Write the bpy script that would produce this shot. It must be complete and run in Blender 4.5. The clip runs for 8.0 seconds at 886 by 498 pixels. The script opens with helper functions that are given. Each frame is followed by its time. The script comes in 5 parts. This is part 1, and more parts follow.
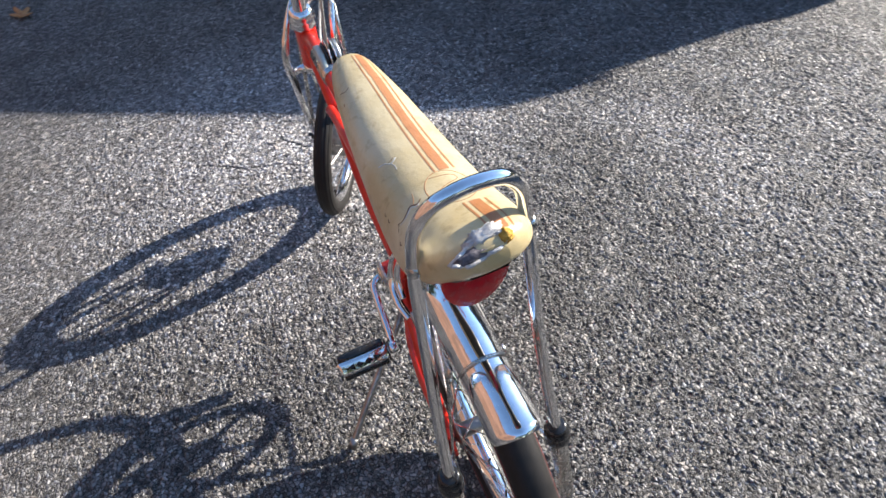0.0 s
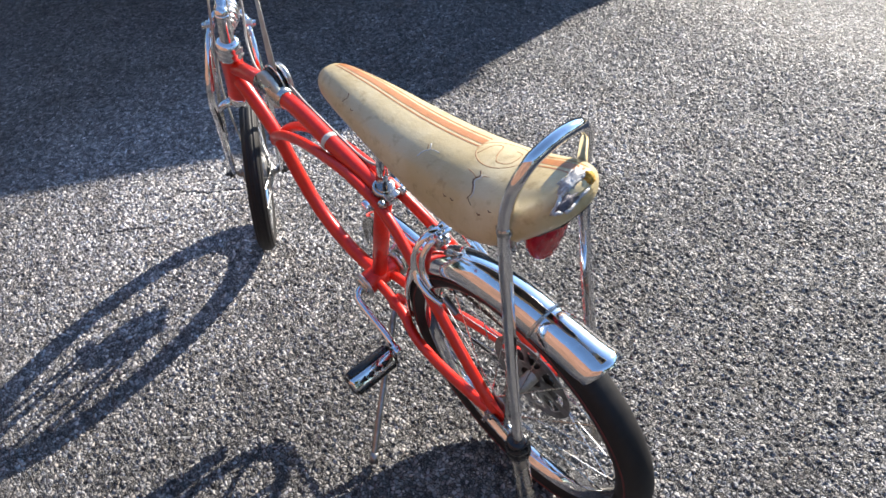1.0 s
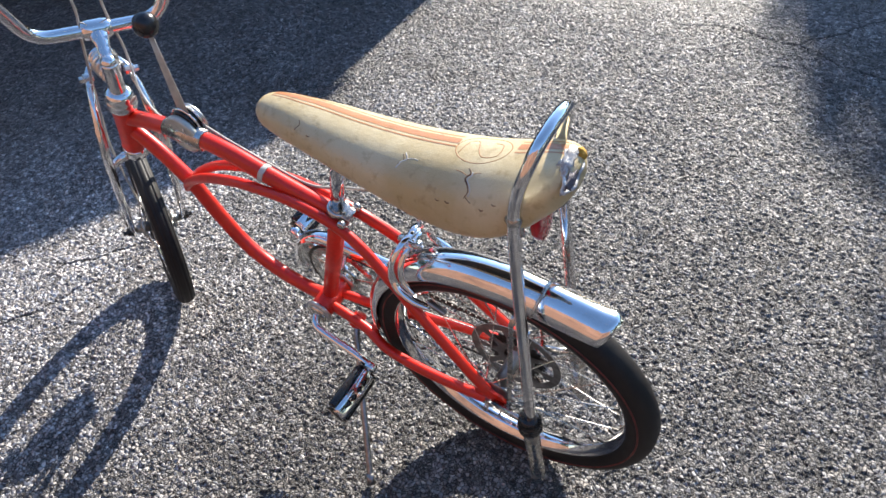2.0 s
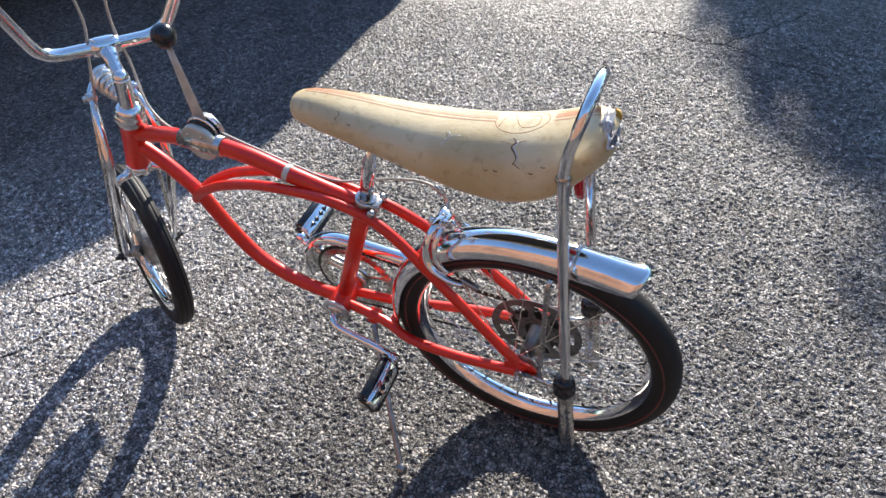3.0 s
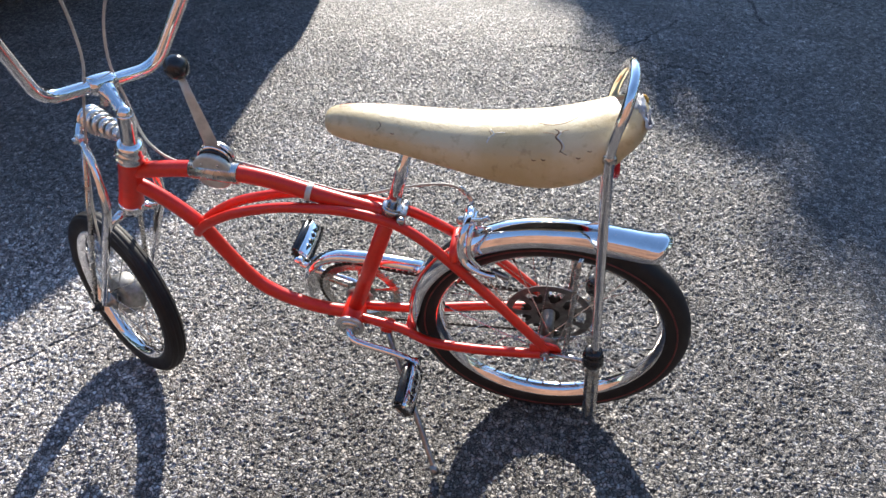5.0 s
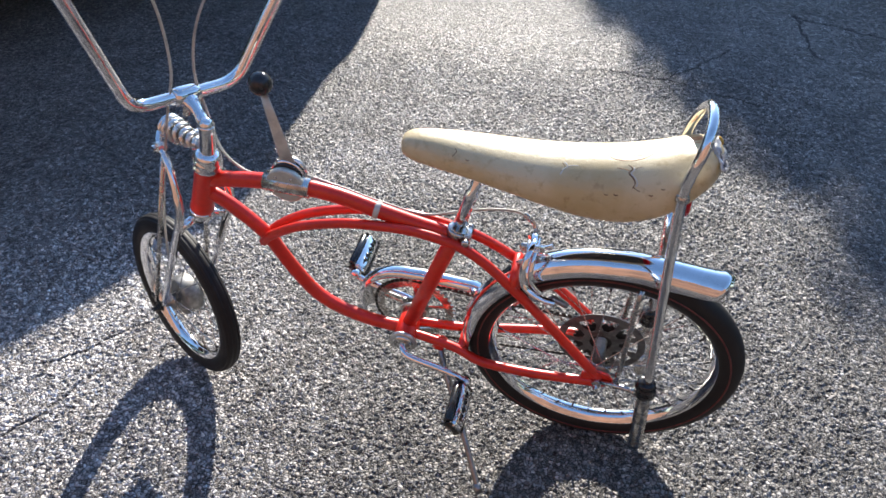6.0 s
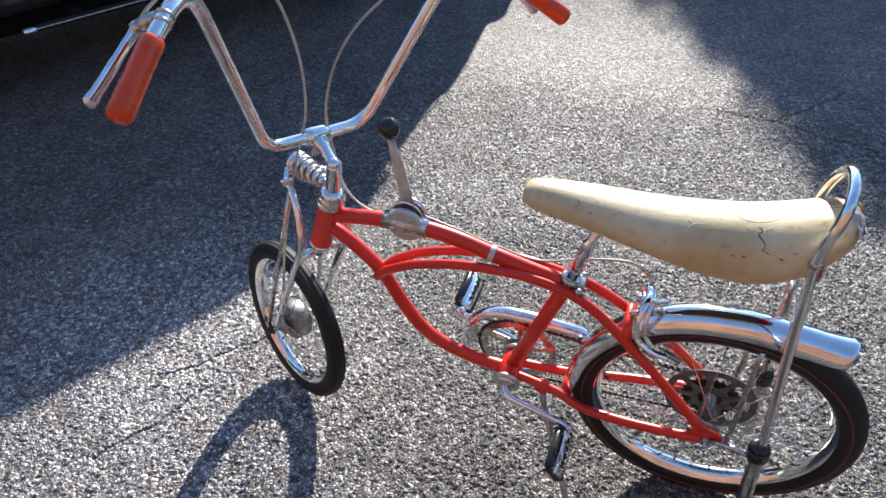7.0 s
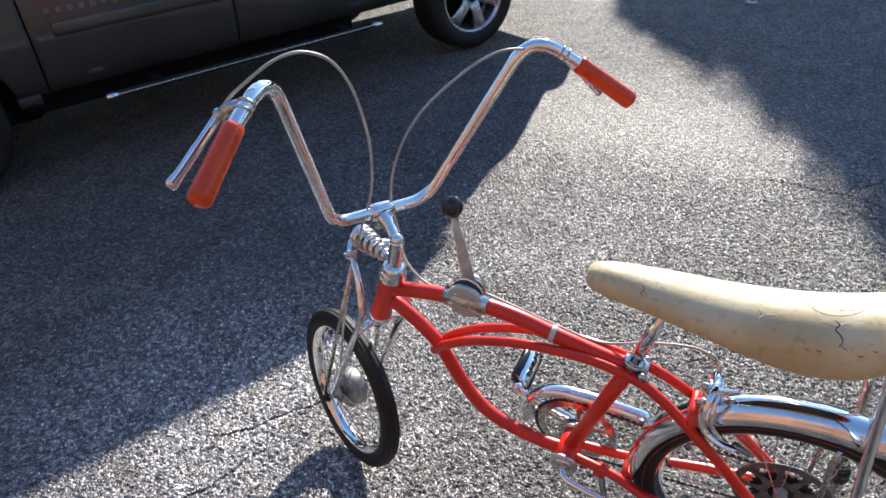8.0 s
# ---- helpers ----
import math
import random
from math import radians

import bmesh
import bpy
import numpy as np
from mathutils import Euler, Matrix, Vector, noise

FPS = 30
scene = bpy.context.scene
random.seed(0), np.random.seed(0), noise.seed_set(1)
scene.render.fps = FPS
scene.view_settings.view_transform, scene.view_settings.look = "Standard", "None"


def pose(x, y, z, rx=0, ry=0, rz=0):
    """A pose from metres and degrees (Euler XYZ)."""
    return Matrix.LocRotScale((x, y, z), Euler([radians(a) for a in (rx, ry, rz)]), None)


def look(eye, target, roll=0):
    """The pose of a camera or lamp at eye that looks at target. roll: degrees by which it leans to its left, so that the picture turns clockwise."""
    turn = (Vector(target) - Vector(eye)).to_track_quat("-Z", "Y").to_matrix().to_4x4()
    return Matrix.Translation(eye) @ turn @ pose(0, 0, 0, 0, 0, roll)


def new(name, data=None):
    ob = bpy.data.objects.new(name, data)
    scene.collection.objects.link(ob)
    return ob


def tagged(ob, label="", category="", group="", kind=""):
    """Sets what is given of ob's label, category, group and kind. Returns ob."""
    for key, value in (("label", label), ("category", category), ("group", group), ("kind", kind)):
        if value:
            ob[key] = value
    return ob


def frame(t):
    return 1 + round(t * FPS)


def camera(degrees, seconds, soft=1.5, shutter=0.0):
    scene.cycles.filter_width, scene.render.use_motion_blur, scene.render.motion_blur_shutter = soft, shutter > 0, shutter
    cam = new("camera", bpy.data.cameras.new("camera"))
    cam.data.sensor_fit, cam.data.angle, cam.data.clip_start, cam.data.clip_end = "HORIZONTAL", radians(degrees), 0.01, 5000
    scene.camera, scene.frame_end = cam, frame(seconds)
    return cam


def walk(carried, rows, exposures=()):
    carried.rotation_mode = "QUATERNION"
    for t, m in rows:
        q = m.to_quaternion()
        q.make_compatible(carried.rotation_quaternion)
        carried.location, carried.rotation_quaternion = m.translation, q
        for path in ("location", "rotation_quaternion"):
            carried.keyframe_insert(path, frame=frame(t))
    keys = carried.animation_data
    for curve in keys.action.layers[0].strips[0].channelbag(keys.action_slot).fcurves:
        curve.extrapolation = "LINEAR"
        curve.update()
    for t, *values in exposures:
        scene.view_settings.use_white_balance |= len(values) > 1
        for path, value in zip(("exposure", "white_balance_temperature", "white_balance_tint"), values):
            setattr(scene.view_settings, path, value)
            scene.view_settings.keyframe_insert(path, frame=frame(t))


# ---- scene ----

cam = camera(64.9, 8.0, soft=1.5, shutter=0.2)
PATH = [
    (0, (-0.946, 0.174, 1.229), (0.415, -0.254, -0.173), -6.5),
    (0.5, (-0.953, 0.342, 1.256), (0.286, -0.39, -0.133), -5.0),
    (1, (-0.874, 0.443, 1.233), (0.295, -0.413, -0.145), -6.4),
    (1.5, (-0.77, 0.487, 1.238), (0.252, -0.507, -0.164), -7.6),
    (2, (-0.738, 0.563, 1.261), (0.109, -0.564, -0.158), -7.8),
    (3.5, (-0.571, 0.763, 1.258), (0.05, -0.572, -0.095), -5.7),
    (4, (-0.508, 0.748, 1.26), (0.016, -0.623, -0.098), -4.9),
    (5.3, (-0.38, 0.915, 1.294), (-0.063, -0.551, -0.029), -3.6),
    (5.5, (-0.365, 0.912, 1.304), (-0.03, -0.55, -0.019), -3.2),
    (6, (-0.339, 0.909, 1.318), (0.061, -0.551, 0.011), -1.9),
    (6.5, (-0.305, 0.911, 1.34), (0.209, -0.54, 0.063), -3.6),
    (7, (-0.274, 0.916, 1.364), (0.345, -0.515, 0.111), -4.0),
    (7.5, (-0.255, 0.906, 1.387), (0.459, -0.529, 0.191), -4.7),
    (8, (-0.251, 0.901, 1.397), (0.531, -0.562, 0.281), -5.2),
]
walk(cam, [(t, look(eye, target, roll)) for t, eye, target, roll in PATH])
scene.view_settings.exposure = 1.25

# ---- daylight: a low clear sun from behind the parked car ----
SUN_ELEVATION = radians(23.7)
SUN_X, SUN_Y = -0.1357, 0.9907   # the way the light goes, on the ground
SUN_WAY = Vector((SUN_X, SUN_Y, -math.tan(SUN_ELEVATION))).normalized()
world = bpy.data.worlds.new("sky")
scene.world = world
world.use_nodes = True
wn = world.node_tree
wn.nodes.clear()
sky = wn.nodes.new("ShaderNodeTexSky")
sky.sky_type, sky.sun_disc = "NISHITA", False
sky.sun_elevation = SUN_ELEVATION
sky.sun_rotation = math.atan2(-SUN_WAY.x, -SUN_WAY.y)
sky.air_density, sky.dust_density, sky.ozone_density = 1.0, 0.2, 3.5
bg = wn.nodes.new("ShaderNodeBackground")
bg.inputs["Strength"].default_value = 0.142
wout = wn.nodes.new("ShaderNodeOutputWorld")
wn.links.new(sky.outputs[0], bg.inputs[0])
wn.links.new(bg.outputs[0], wout.inputs[0])
sun_data = bpy.data.lights.new("sun", "SUN")
sun_data.energy, sun_data.angle, sun_data.color = 5.0, radians(0.53), (1.0, 0.93, 0.83)
sun = new("sun", sun_data)
sun.matrix_world = look((0, 0, 6), Vector((0, 0, 6)) + SUN_WAY)


# ---- materials ----
def material(name, colour=(0.5, 0.5, 0.5), rough=0.5, metal=0.0, coat=0.0):
    m = bpy.data.materials.new(name)
    m.use_nodes = True
    nt = m.node_tree
    b = nt.nodes["Principled BSDF"]
    b.inputs["Base Color"].default_value = (*colour, 1)
    b.inputs["Roughness"].default_value = rough
    b.inputs["Metallic"].default_value = metal
    b.inputs["Coat Weight"].default_value = coat
    b.inputs["Coat Roughness"].default_value = 0.08
    return m, nt, b


def noise_node(nt, scale, detail=4.0, rough=0.6, coords="Object"):
    tc = nt.nodes.new("ShaderNodeTexCoord")
    n = nt.nodes.new("ShaderNodeTexNoise")
    n.inputs["Scale"].default_value = scale
    n.inputs["Detail"].default_value = detail
    n.inputs["Roughness"].default_value = rough
    nt.links.new(tc.outputs[coords], n.inputs["Vector"])
    return n


def ramp(nt, source, stops):
    r = nt.nodes.new("ShaderNodeValToRGB")
    els = r.color_ramp.elements
    while len(els) < len(stops):
        els.new(0.5)
    for e, (p, c) in zip(els, stops):
        e.position, e.color = p, (*c, 1) if len(c) == 3 else c
    nt.links.new(source, r.inputs["Fac"])
    return r


def mixed(nt, fac, a, b, mode="MIX"):
    """A colour mix; fac, a and b are sockets or values."""
    m = nt.nodes.new("ShaderNodeMix")
    m.data_type, m.blend_type = "RGBA", mode
    for s, v in ((m.inputs["Factor"], fac), (m.inputs["A"], a), (m.inputs["B"], b)):
        if isinstance(v, (int, float)):
            s.default_value = v
        elif isinstance(v, tuple):
            s.default_value = (*v, 1)
        else:
            nt.links.new(v, s)
    return m.outputs["Result"]


def bumped(nt, b, source, strength, distance):
    bp = nt.nodes.new("ShaderNodeBump")
    bp.inputs["Strength"].default_value = strength
    bp.inputs["Distance"].default_value = distance
    nt.links.new(source, bp.inputs["Height"])
    nt.links.new(bp.outputs["Normal"], b.inputs["Normal"])
    return bp


def worn(name, colour, dark, rough, metal=0.0, coat=0.0, scale=30.0, bump=0.0, spread=(0.12, 0.1)):
    """A surface with stains at one scale and grain at another, and roughness that goes with both."""
    m, nt, b = material(name, colour, rough, metal, coat)
    big, fine = noise_node(nt, scale), noise_node(nt, scale * 9, 6.0, 0.7)
    r = ramp(nt, big.outputs["Fac"], [(0.35, dark), (0.62, colour)])
    f = ramp(nt, fine.outputs["Fac"], [(0.3, (1 - spread[0],) * 3), (0.7, (1.0, 1.0, 1.0))])
    nt.links.new(mixed(nt, 1.0, r.outputs["Color"], f.outputs["Color"], "MULTIPLY"), b.inputs["Base Color"])
    rr = ramp(nt, big.outputs["Fac"], [(0.3, (min(1, rough + spread[1]),) * 3), (0.7, (max(0.02, rough - spread[1] * 0.4),) * 3)])
    nt.links.new(rr.outputs["Color"], b.inputs["Roughness"])
    if bump:
        bumped(nt, b, fine.outputs["Fac"], bump, 0.001)
    return m


RED = worn("red_enamel", (0.74, 0.022, 0.006), (0.60, 0.016, 0.0045), 0.32, coat=0.2, scale=14, bump=0.05, spread=(0.16, 0.1))
CHROME = worn("chrome", (0.86, 0.86, 0.87), (0.78, 0.77, 0.76), 0.085, metal=1.0, scale=35, spread=(0.05, 0.03))
_nt = CHROME.node_tree
bumped(_nt, _nt.nodes["Principled BSDF"], noise_node(_nt, 38.0, 3, 0.5).outputs["Fac"], 0.10, 0.0035)   # old plating is never quite flat
DULL_CHROME = worn("dull_chrome", (0.66, 0.65, 0.63), (0.45, 0.42, 0.38), 0.20, metal=1.0, scale=60, spread=(0.2, 0.15))
STEEL = worn("brushed_steel", (0.68, 0.67, 0.66), (0.52, 0.51, 0.5), 0.30, metal=1.0, scale=50, spread=(0.15, 0.12))
PALE_STEEL = worn("pale_steel", (0.80, 0.79, 0.77), (0.62, 0.60, 0.58), 0.24, metal=1.0, scale=60, spread=(0.15, 0.12))
DARK_STEEL = worn("oily_steel", (0.10, 0.095, 0.09), (0.04, 0.038, 0.035), 0.38, metal=0.9, scale=60, spread=(0.3, 0.12))
HUB_STEEL = worn("hub_steel", (0.42, 0.41, 0.40), (0.28, 0.27, 0.26), 0.32, metal=1.0, scale=50, spread=(0.2, 0.12))
GUARD_STEEL = worn("guard_steel", (0.27, 0.26, 0.25), (0.16, 0.15, 0.145), 0.36, metal=0.9, scale=60, spread=(0.25, 0.12))
DRUM_STEEL = worn("dull_drum_steel", (0.36, 0.355, 0.34), (0.22, 0.215, 0.20), 0.50, metal=0.8, scale=60, spread=(0.25, 0.12))
RUBBER = worn("black_rubber", (0.012, 0.0108, 0.010), (0.022, 0.019, 0.017), 0.55, scale=40, bump=0.25)
SATIN = worn("satin_steel", (0.60, 0.60, 0.535), (0.48, 0.48, 0.43), 0.46, metal=0.55, scale=50, spread=(0.12, 0.1))
RUBBER.node_tree.nodes["Principled BSDF"].inputs["Specular IOR Level"].default_value = 0.3
RED_RUBBER = worn("red_line", (0.17, 0.028, 0.022), (0.09, 0.018, 0.015), 0.6, scale=60)
BLACK = worn("black_plastic", (0.012, 0.012, 0.013), (0.02, 0.02, 0.02), 0.18, scale=30)
GRIP = worn("orange_red_grip", (0.74, 0.070, 0.008), (0.60, 0.050, 0.006), 0.26, coat=0.12, scale=50, bump=0.05)
GRIP.node_tree.nodes["Principled BSDF"].inputs["Specular IOR Level"].default_value = 0.35
GLASS_RED = worn("red_reflector", (0.52, 0.006, 0.012), (0.42, 0.004, 0.01), 0.22, coat=0.2, scale=120)
CABLE = worn("grey_cable", (0.48, 0.45, 0.40), (0.33, 0.31, 0.28), 0.42, scale=40)
TAPE = worn("silver_tape", (0.78, 0.77, 0.75), (0.40, 0.37, 0.35), 0.42, metal=0.2, scale=45, bump=0.6, spread=(0.4, 0.2))
TAPE_SHADED = worn("shaded_folds", (0.30, 0.26, 0.27), (0.08, 0.07, 0.08), 0.4, metal=0.3, scale=90, bump=0.8, spread=(0.4, 0.2))
FOAM = worn("torn_foam", (0.62, 0.36, 0.06), (0.45, 0.22, 0.03), 0.9, scale=80, bump=0.8)
CRACK = worn("dark_crack", (0.20, 0.11, 0.06), (0.10, 0.055, 0.03), 0.8, scale=90)
LINE = worn("faded_line", (0.42, 0.19, 0.07), (0.34, 0.14, 0.05), 0.7, scale=60)
WHITE = worn("white_band", (0.62, 0.60, 0.55), (0.5, 0.48, 0.43), 0.4, scale=60)
CAR_PAINT = worn("dark_car_paint", (0.058, 0.054, 0.048), (0.044, 0.041, 0.037), 0.34, metal=0.35, coat=0.9, scale=3, spread=(0.06, 0.04))
CAR_TRIM = worn("car_trim", (0.018, 0.018, 0.018), (0.012, 0.012, 0.012), 0.5, scale=12)
CAR_DARK = worn("car_underside", (0.012, 0.012, 0.012), (0.008, 0.008, 0.008), 0.8, scale=10)
CAR_DARK.node_tree.nodes["Principled BSDF"].inputs["Specular IOR Level"].default_value = 0.1
CAR_GLASS = worn("tinted_car_glass", (0.01, 0.012, 0.013), (0.012, 0.014, 0.015), 0.04, coat=0.3, scale=4)
ALLOY = worn("wheel_alloy", (0.60, 0.60, 0.60), (0.44, 0.43, 0.42), 0.26, metal=0.85, scale=14)


def seat_material(name, colour, dark, rough=0.34):
    m, nt, b = material(name, colour, rough)
    big, mid, fine = noise_node(nt, 9.0, 5), noise_node(nt, 55.0, 6, 0.65), noise_node(nt, 700.0, 3)
    c1 = ramp(nt, big.outputs["Fac"], [(0.36, dark), (0.6, colour)])
    c2 = ramp(nt, mid.outputs["Fac"], [(0.28, (0.62, 0.54, 0.42)), (0.46, (1.0, 1.0, 1.0))])
    nt.links.new(mixed(nt, 0.75, c1.outputs["Color"], c2.outputs["Color"], "MULTIPLY"), b.inputs["Base Color"])
    skin = nt.nodes.new("ShaderNodeMath")
    skin.operation = "MULTIPLY_ADD"
    nt.links.new(noise_node(nt, 130.0, 4, 0.6).outputs["Fac"], skin.inputs[0])
    skin.inputs[1].default_value = 2.2
    nt.links.new(fine.outputs["Fac"], skin.inputs[2])
    bumped(nt, b, skin.outputs[0], 0.32, 0.0007)
    b.inputs["Specular IOR Level"].default_value = 0.6
    return m


VINYL = seat_material("cream_vinyl", (0.63, 0.515, 0.300), (0.52, 0.395, 0.19))
STRIPE = seat_material("orange_brown_stripe", (0.50, 0.22, 0.080), (0.40, 0.155, 0.055), 0.34)
PAN = worn("dark_seat_pan", (0.02, 0.019, 0.018), (0.035, 0.03, 0.026), 0.6, scale=30)


TONES = [(0.0, (0.18, 0.177, 0.174)), (0.25, (0.255, 0.251, 0.247)), (0.6, (0.35, 0.345, 0.340)), (0.88, (0.46, 0.454, 0.449)), (1.0, (0.62, 0.612, 0.604))]


def asphalt_material():
    """Old asphalt: pale and dark stones in a black binder. Near the bicycle the stones are the mesh's own."""
    m, nt, b = material("old_asphalt", (0.1, 0.1, 0.1), 0.85)
    geo = nt.nodes.new("ShaderNodeTexCoord")
    att = nt.nodes.new("ShaderNodeAttribute")
    att.attribute_name = "stone"
    sep = nt.nodes.new("ShaderNodeSeparateColor")
    nt.links.new(att.outputs["Color"], sep.inputs[0])
    def math_node(op, a, b=0.0, c=0.0):
        nd = nt.nodes.new("ShaderNodeMath")
        nd.operation = op
        for sock, v in zip(nd.inputs, (a, b, c)):
            if isinstance(v, (int, float)):
                sock.default_value = v
            else:
                nt.links.new(v, sock)
        return nd.outputs[0]

    wob = nt.nodes.new("ShaderNodeTexNoise")
    wob.inputs["Scale"].default_value = 130.0
    wob.inputs["Detail"].default_value = 3.0
    nt.links.new(geo.outputs["Object"], wob.inputs["Vector"])
    bent = nt.nodes.new("ShaderNodeVectorMath")
    bent.operation = "MULTIPLY_ADD"
    nt.links.new(wob.outputs["Color"], bent.inputs[0])
    bent.inputs[1].default_value = (0.0075, 0.0075, 0.0)
    nt.links.new(geo.outputs["Object"], bent.inputs[2])

    def cells(scale):
        """Colour of the cell and distance to its edge."""
        v, e = nt.nodes.new("ShaderNodeTexVoronoi"), nt.nodes.new("ShaderNodeTexVoronoi")
        e.feature = "DISTANCE_TO_EDGE"
        for q in (v, e):
            q.voronoi_dimensions = "2D"
            q.inputs["Scale"].default_value = scale
            nt.links.new(bent.outputs[0], q.inputs["Vector"])
        return v.outputs["Color"], e.outputs["Distance"]

    # stones of two sizes: large ones, and nests of small ones between them
    big_col, big_edge = cells(118.0)
    fine_col, fine_edge = cells(250.0)
    bsep = nt.nodes.new("ShaderNodeSeparateColor")
    nt.links.new(big_col, bsep.inputs[0])
    nest = math_node("GREATER_THAN", bsep.outputs[2], 0.52)
    stone_col = mixed(nt, nest, big_col, fine_col)
    both_edge = math_node("MINIMUM", big_edge, math_node("MULTIPLY", fine_edge, 0.62))
    span = nt.nodes.new("ShaderNodeMix")
    nt.links.new(nest, span.inputs[0])
    nt.links.new(big_edge, span.inputs[2])
    nt.links.new(both_edge, span.inputs[3])
    edge = span.outputs[0]
    vsep = nt.nodes.new("ShaderNodeSeparateColor")
    nt.links.new(stone_col, vsep.inputs[0])
    # the binder has sunk deeper in some places than in others
    sunk = noise_node(nt, 48.0, 3)
    width = math_node("MULTIPLY_ADD", sunk.outputs["Fac"], 0.50, -0.115)
    clear = math_node("DIVIDE", edge, math_node("MAXIMUM", width, 0.02))
    tones = ramp(nt, vsep.outputs[0], TONES)
    hue = ramp(nt, vsep.outputs[1], [(0.0, (1.06, 0.99, 0.92)), (0.35, (1.0, 1.0, 1.0)), (0.75, (1.0, 1.0, 1.0)), (1.0, (0.95, 1.0, 1.05))])
    gap = ramp(nt, clear, [(0.30, (0.15, 0.148, 0.147)), (0.95, (1.0, 1.0, 1.0))])
    grit = noise_node(nt, 520.0, 4, 0.7)
    speck = ramp(nt, grit.outputs["Fac"], [(0.30, (0.70, 0.70, 0.70)), (0.5, (1.0, 1.0, 1.0)), (0.72, (1.30, 1.29, 1.27))])
    stone = mixed(nt, 1.0, tones.outputs["Color"], gap.outputs["Color"], "MULTIPLY")
    stone = mixed(nt, 1.0, stone, hue.outputs["Color"], "MULTIPLY")
    stone = mixed(nt, 0.9, stone, speck.outputs["Color"], "MULTIPLY")
    relief = ramp(nt, sep.outputs[0], [(0.0, (0.80, 0.80, 0.80)), (0.4, (0.97, 0.97, 0.97)), (1.0, (1.05, 1.05, 1.04))])
    # coarse far ground is coloured darker, for the stone shadows its mesh lacks
    rel = mixed(nt, sep.outputs[2], (0.80, 0.80, 0.80), relief.outputs["Color"])
    stone = mixed(nt, 1.0, stone, rel, "MULTIPLY")
    stone = mixed(nt, sep.outputs[1], stone, (0.02, 0.019, 0.018))
    big = noise_node(nt, 0.9, 5)
    stain = ramp(nt, big.outputs["Fac"], [(0.3, (0.72, 0.71, 0.72)), (0.7, (1.08, 1.06, 1.02))])
    mid = noise_node(nt, 6.5, 5)
    stain2 = ramp(nt, mid.outputs["Fac"], [(0.33, (0.70, 0.675, 0.65)), (0.5, (0.95, 0.94, 0.93)), (0.66, (1.14, 1.13, 1.12))])
    c = mixed(nt, 1.0, stone, stain.outputs["Color"], "MULTIPLY")
    c = mixed(nt, 1.0, c, stain2.outputs["Color"], "MULTIPLY")
    clump = noise_node(nt, 42.0, 3)
    stain3 = ramp(nt, clump.outputs["Fac"], [(0.32, (0.52, 0.515, 0.52)), (0.55, (1.03, 1.02, 1.01)), (0.75, (1.24, 1.22, 1.19))])
    c = mixed(nt, 1.0, c, stain3.outputs["Color"], "MULTIPLY")
    # patches of tone: two broad pale ones, a dusty pale arc, darker areas, a tar spot
    # the two broad ones paint sunlight thrown onto the ground into its colour
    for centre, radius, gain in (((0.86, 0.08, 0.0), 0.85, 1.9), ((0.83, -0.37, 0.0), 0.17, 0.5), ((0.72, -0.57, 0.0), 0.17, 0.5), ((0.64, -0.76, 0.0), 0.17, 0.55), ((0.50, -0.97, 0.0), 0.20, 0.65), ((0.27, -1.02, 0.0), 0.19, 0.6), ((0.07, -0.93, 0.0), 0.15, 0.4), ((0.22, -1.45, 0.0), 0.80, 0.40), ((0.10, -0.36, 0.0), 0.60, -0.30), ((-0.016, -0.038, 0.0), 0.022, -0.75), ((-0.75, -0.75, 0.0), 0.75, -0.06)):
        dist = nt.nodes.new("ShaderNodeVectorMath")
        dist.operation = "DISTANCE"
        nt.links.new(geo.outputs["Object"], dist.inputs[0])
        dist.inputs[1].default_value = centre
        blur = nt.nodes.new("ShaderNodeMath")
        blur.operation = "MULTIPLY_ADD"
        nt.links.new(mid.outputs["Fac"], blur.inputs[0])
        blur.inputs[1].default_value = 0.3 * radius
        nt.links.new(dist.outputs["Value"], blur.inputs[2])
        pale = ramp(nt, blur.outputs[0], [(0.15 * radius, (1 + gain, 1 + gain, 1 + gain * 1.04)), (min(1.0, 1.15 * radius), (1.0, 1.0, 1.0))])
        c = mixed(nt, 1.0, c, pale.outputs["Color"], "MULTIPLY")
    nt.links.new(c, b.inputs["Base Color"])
    fine = noise_node(nt, 420.0, 4)
    cap = ramp(nt, math_node("MULTIPLY", clear, 0.3), [(0.03, (0.0,) * 3), (0.22, (0.55,) * 3), (0.45, (0.8,) * 3), (0.95, (1.0,) * 3)])
    height = math_node("MULTIPLY_ADD", cap.outputs["Color"], 1.0, math_node("MULTIPLY", fine.outputs["Fac"], 0.45))
    bp = bumped(nt, b, height, 1.0, 0.0048)
    # every stone leans its own way
    lean = nt.nodes.new("ShaderNodeVectorMath")
    lean.operation = "MULTIPLY_ADD"
    nt.links.new(stone_col, lean.inputs[0])
    lean.inputs[1].default_value = (0.9, 0.9, 0.0)
    lean.inputs[2].default_value = (-0.45, -0.45, 0.0)
    true = nt.nodes.new("ShaderNodeNewGeometry")
    both = nt.nodes.new("ShaderNodeVectorMath")
    both.operation = "ADD"
    nt.links.new(true.outputs["Normal"], both.inputs[0])
    nt.links.new(lean.outputs[0], both.inputs[1])
    unit = nt.nodes.new("ShaderNodeVectorMath")
    unit.operation = "NORMALIZE"
    nt.links.new(both.outputs[0], unit.inputs[0])
    nt.links.new(unit.outputs[0], bp.inputs["Normal"])
    b.inputs["Specular IOR Level"].default_value = 0.6
    rr = ramp(nt, vsep.outputs[1], [(0.0, (0.62,) * 3), (1.0, (0.34,) * 3)])
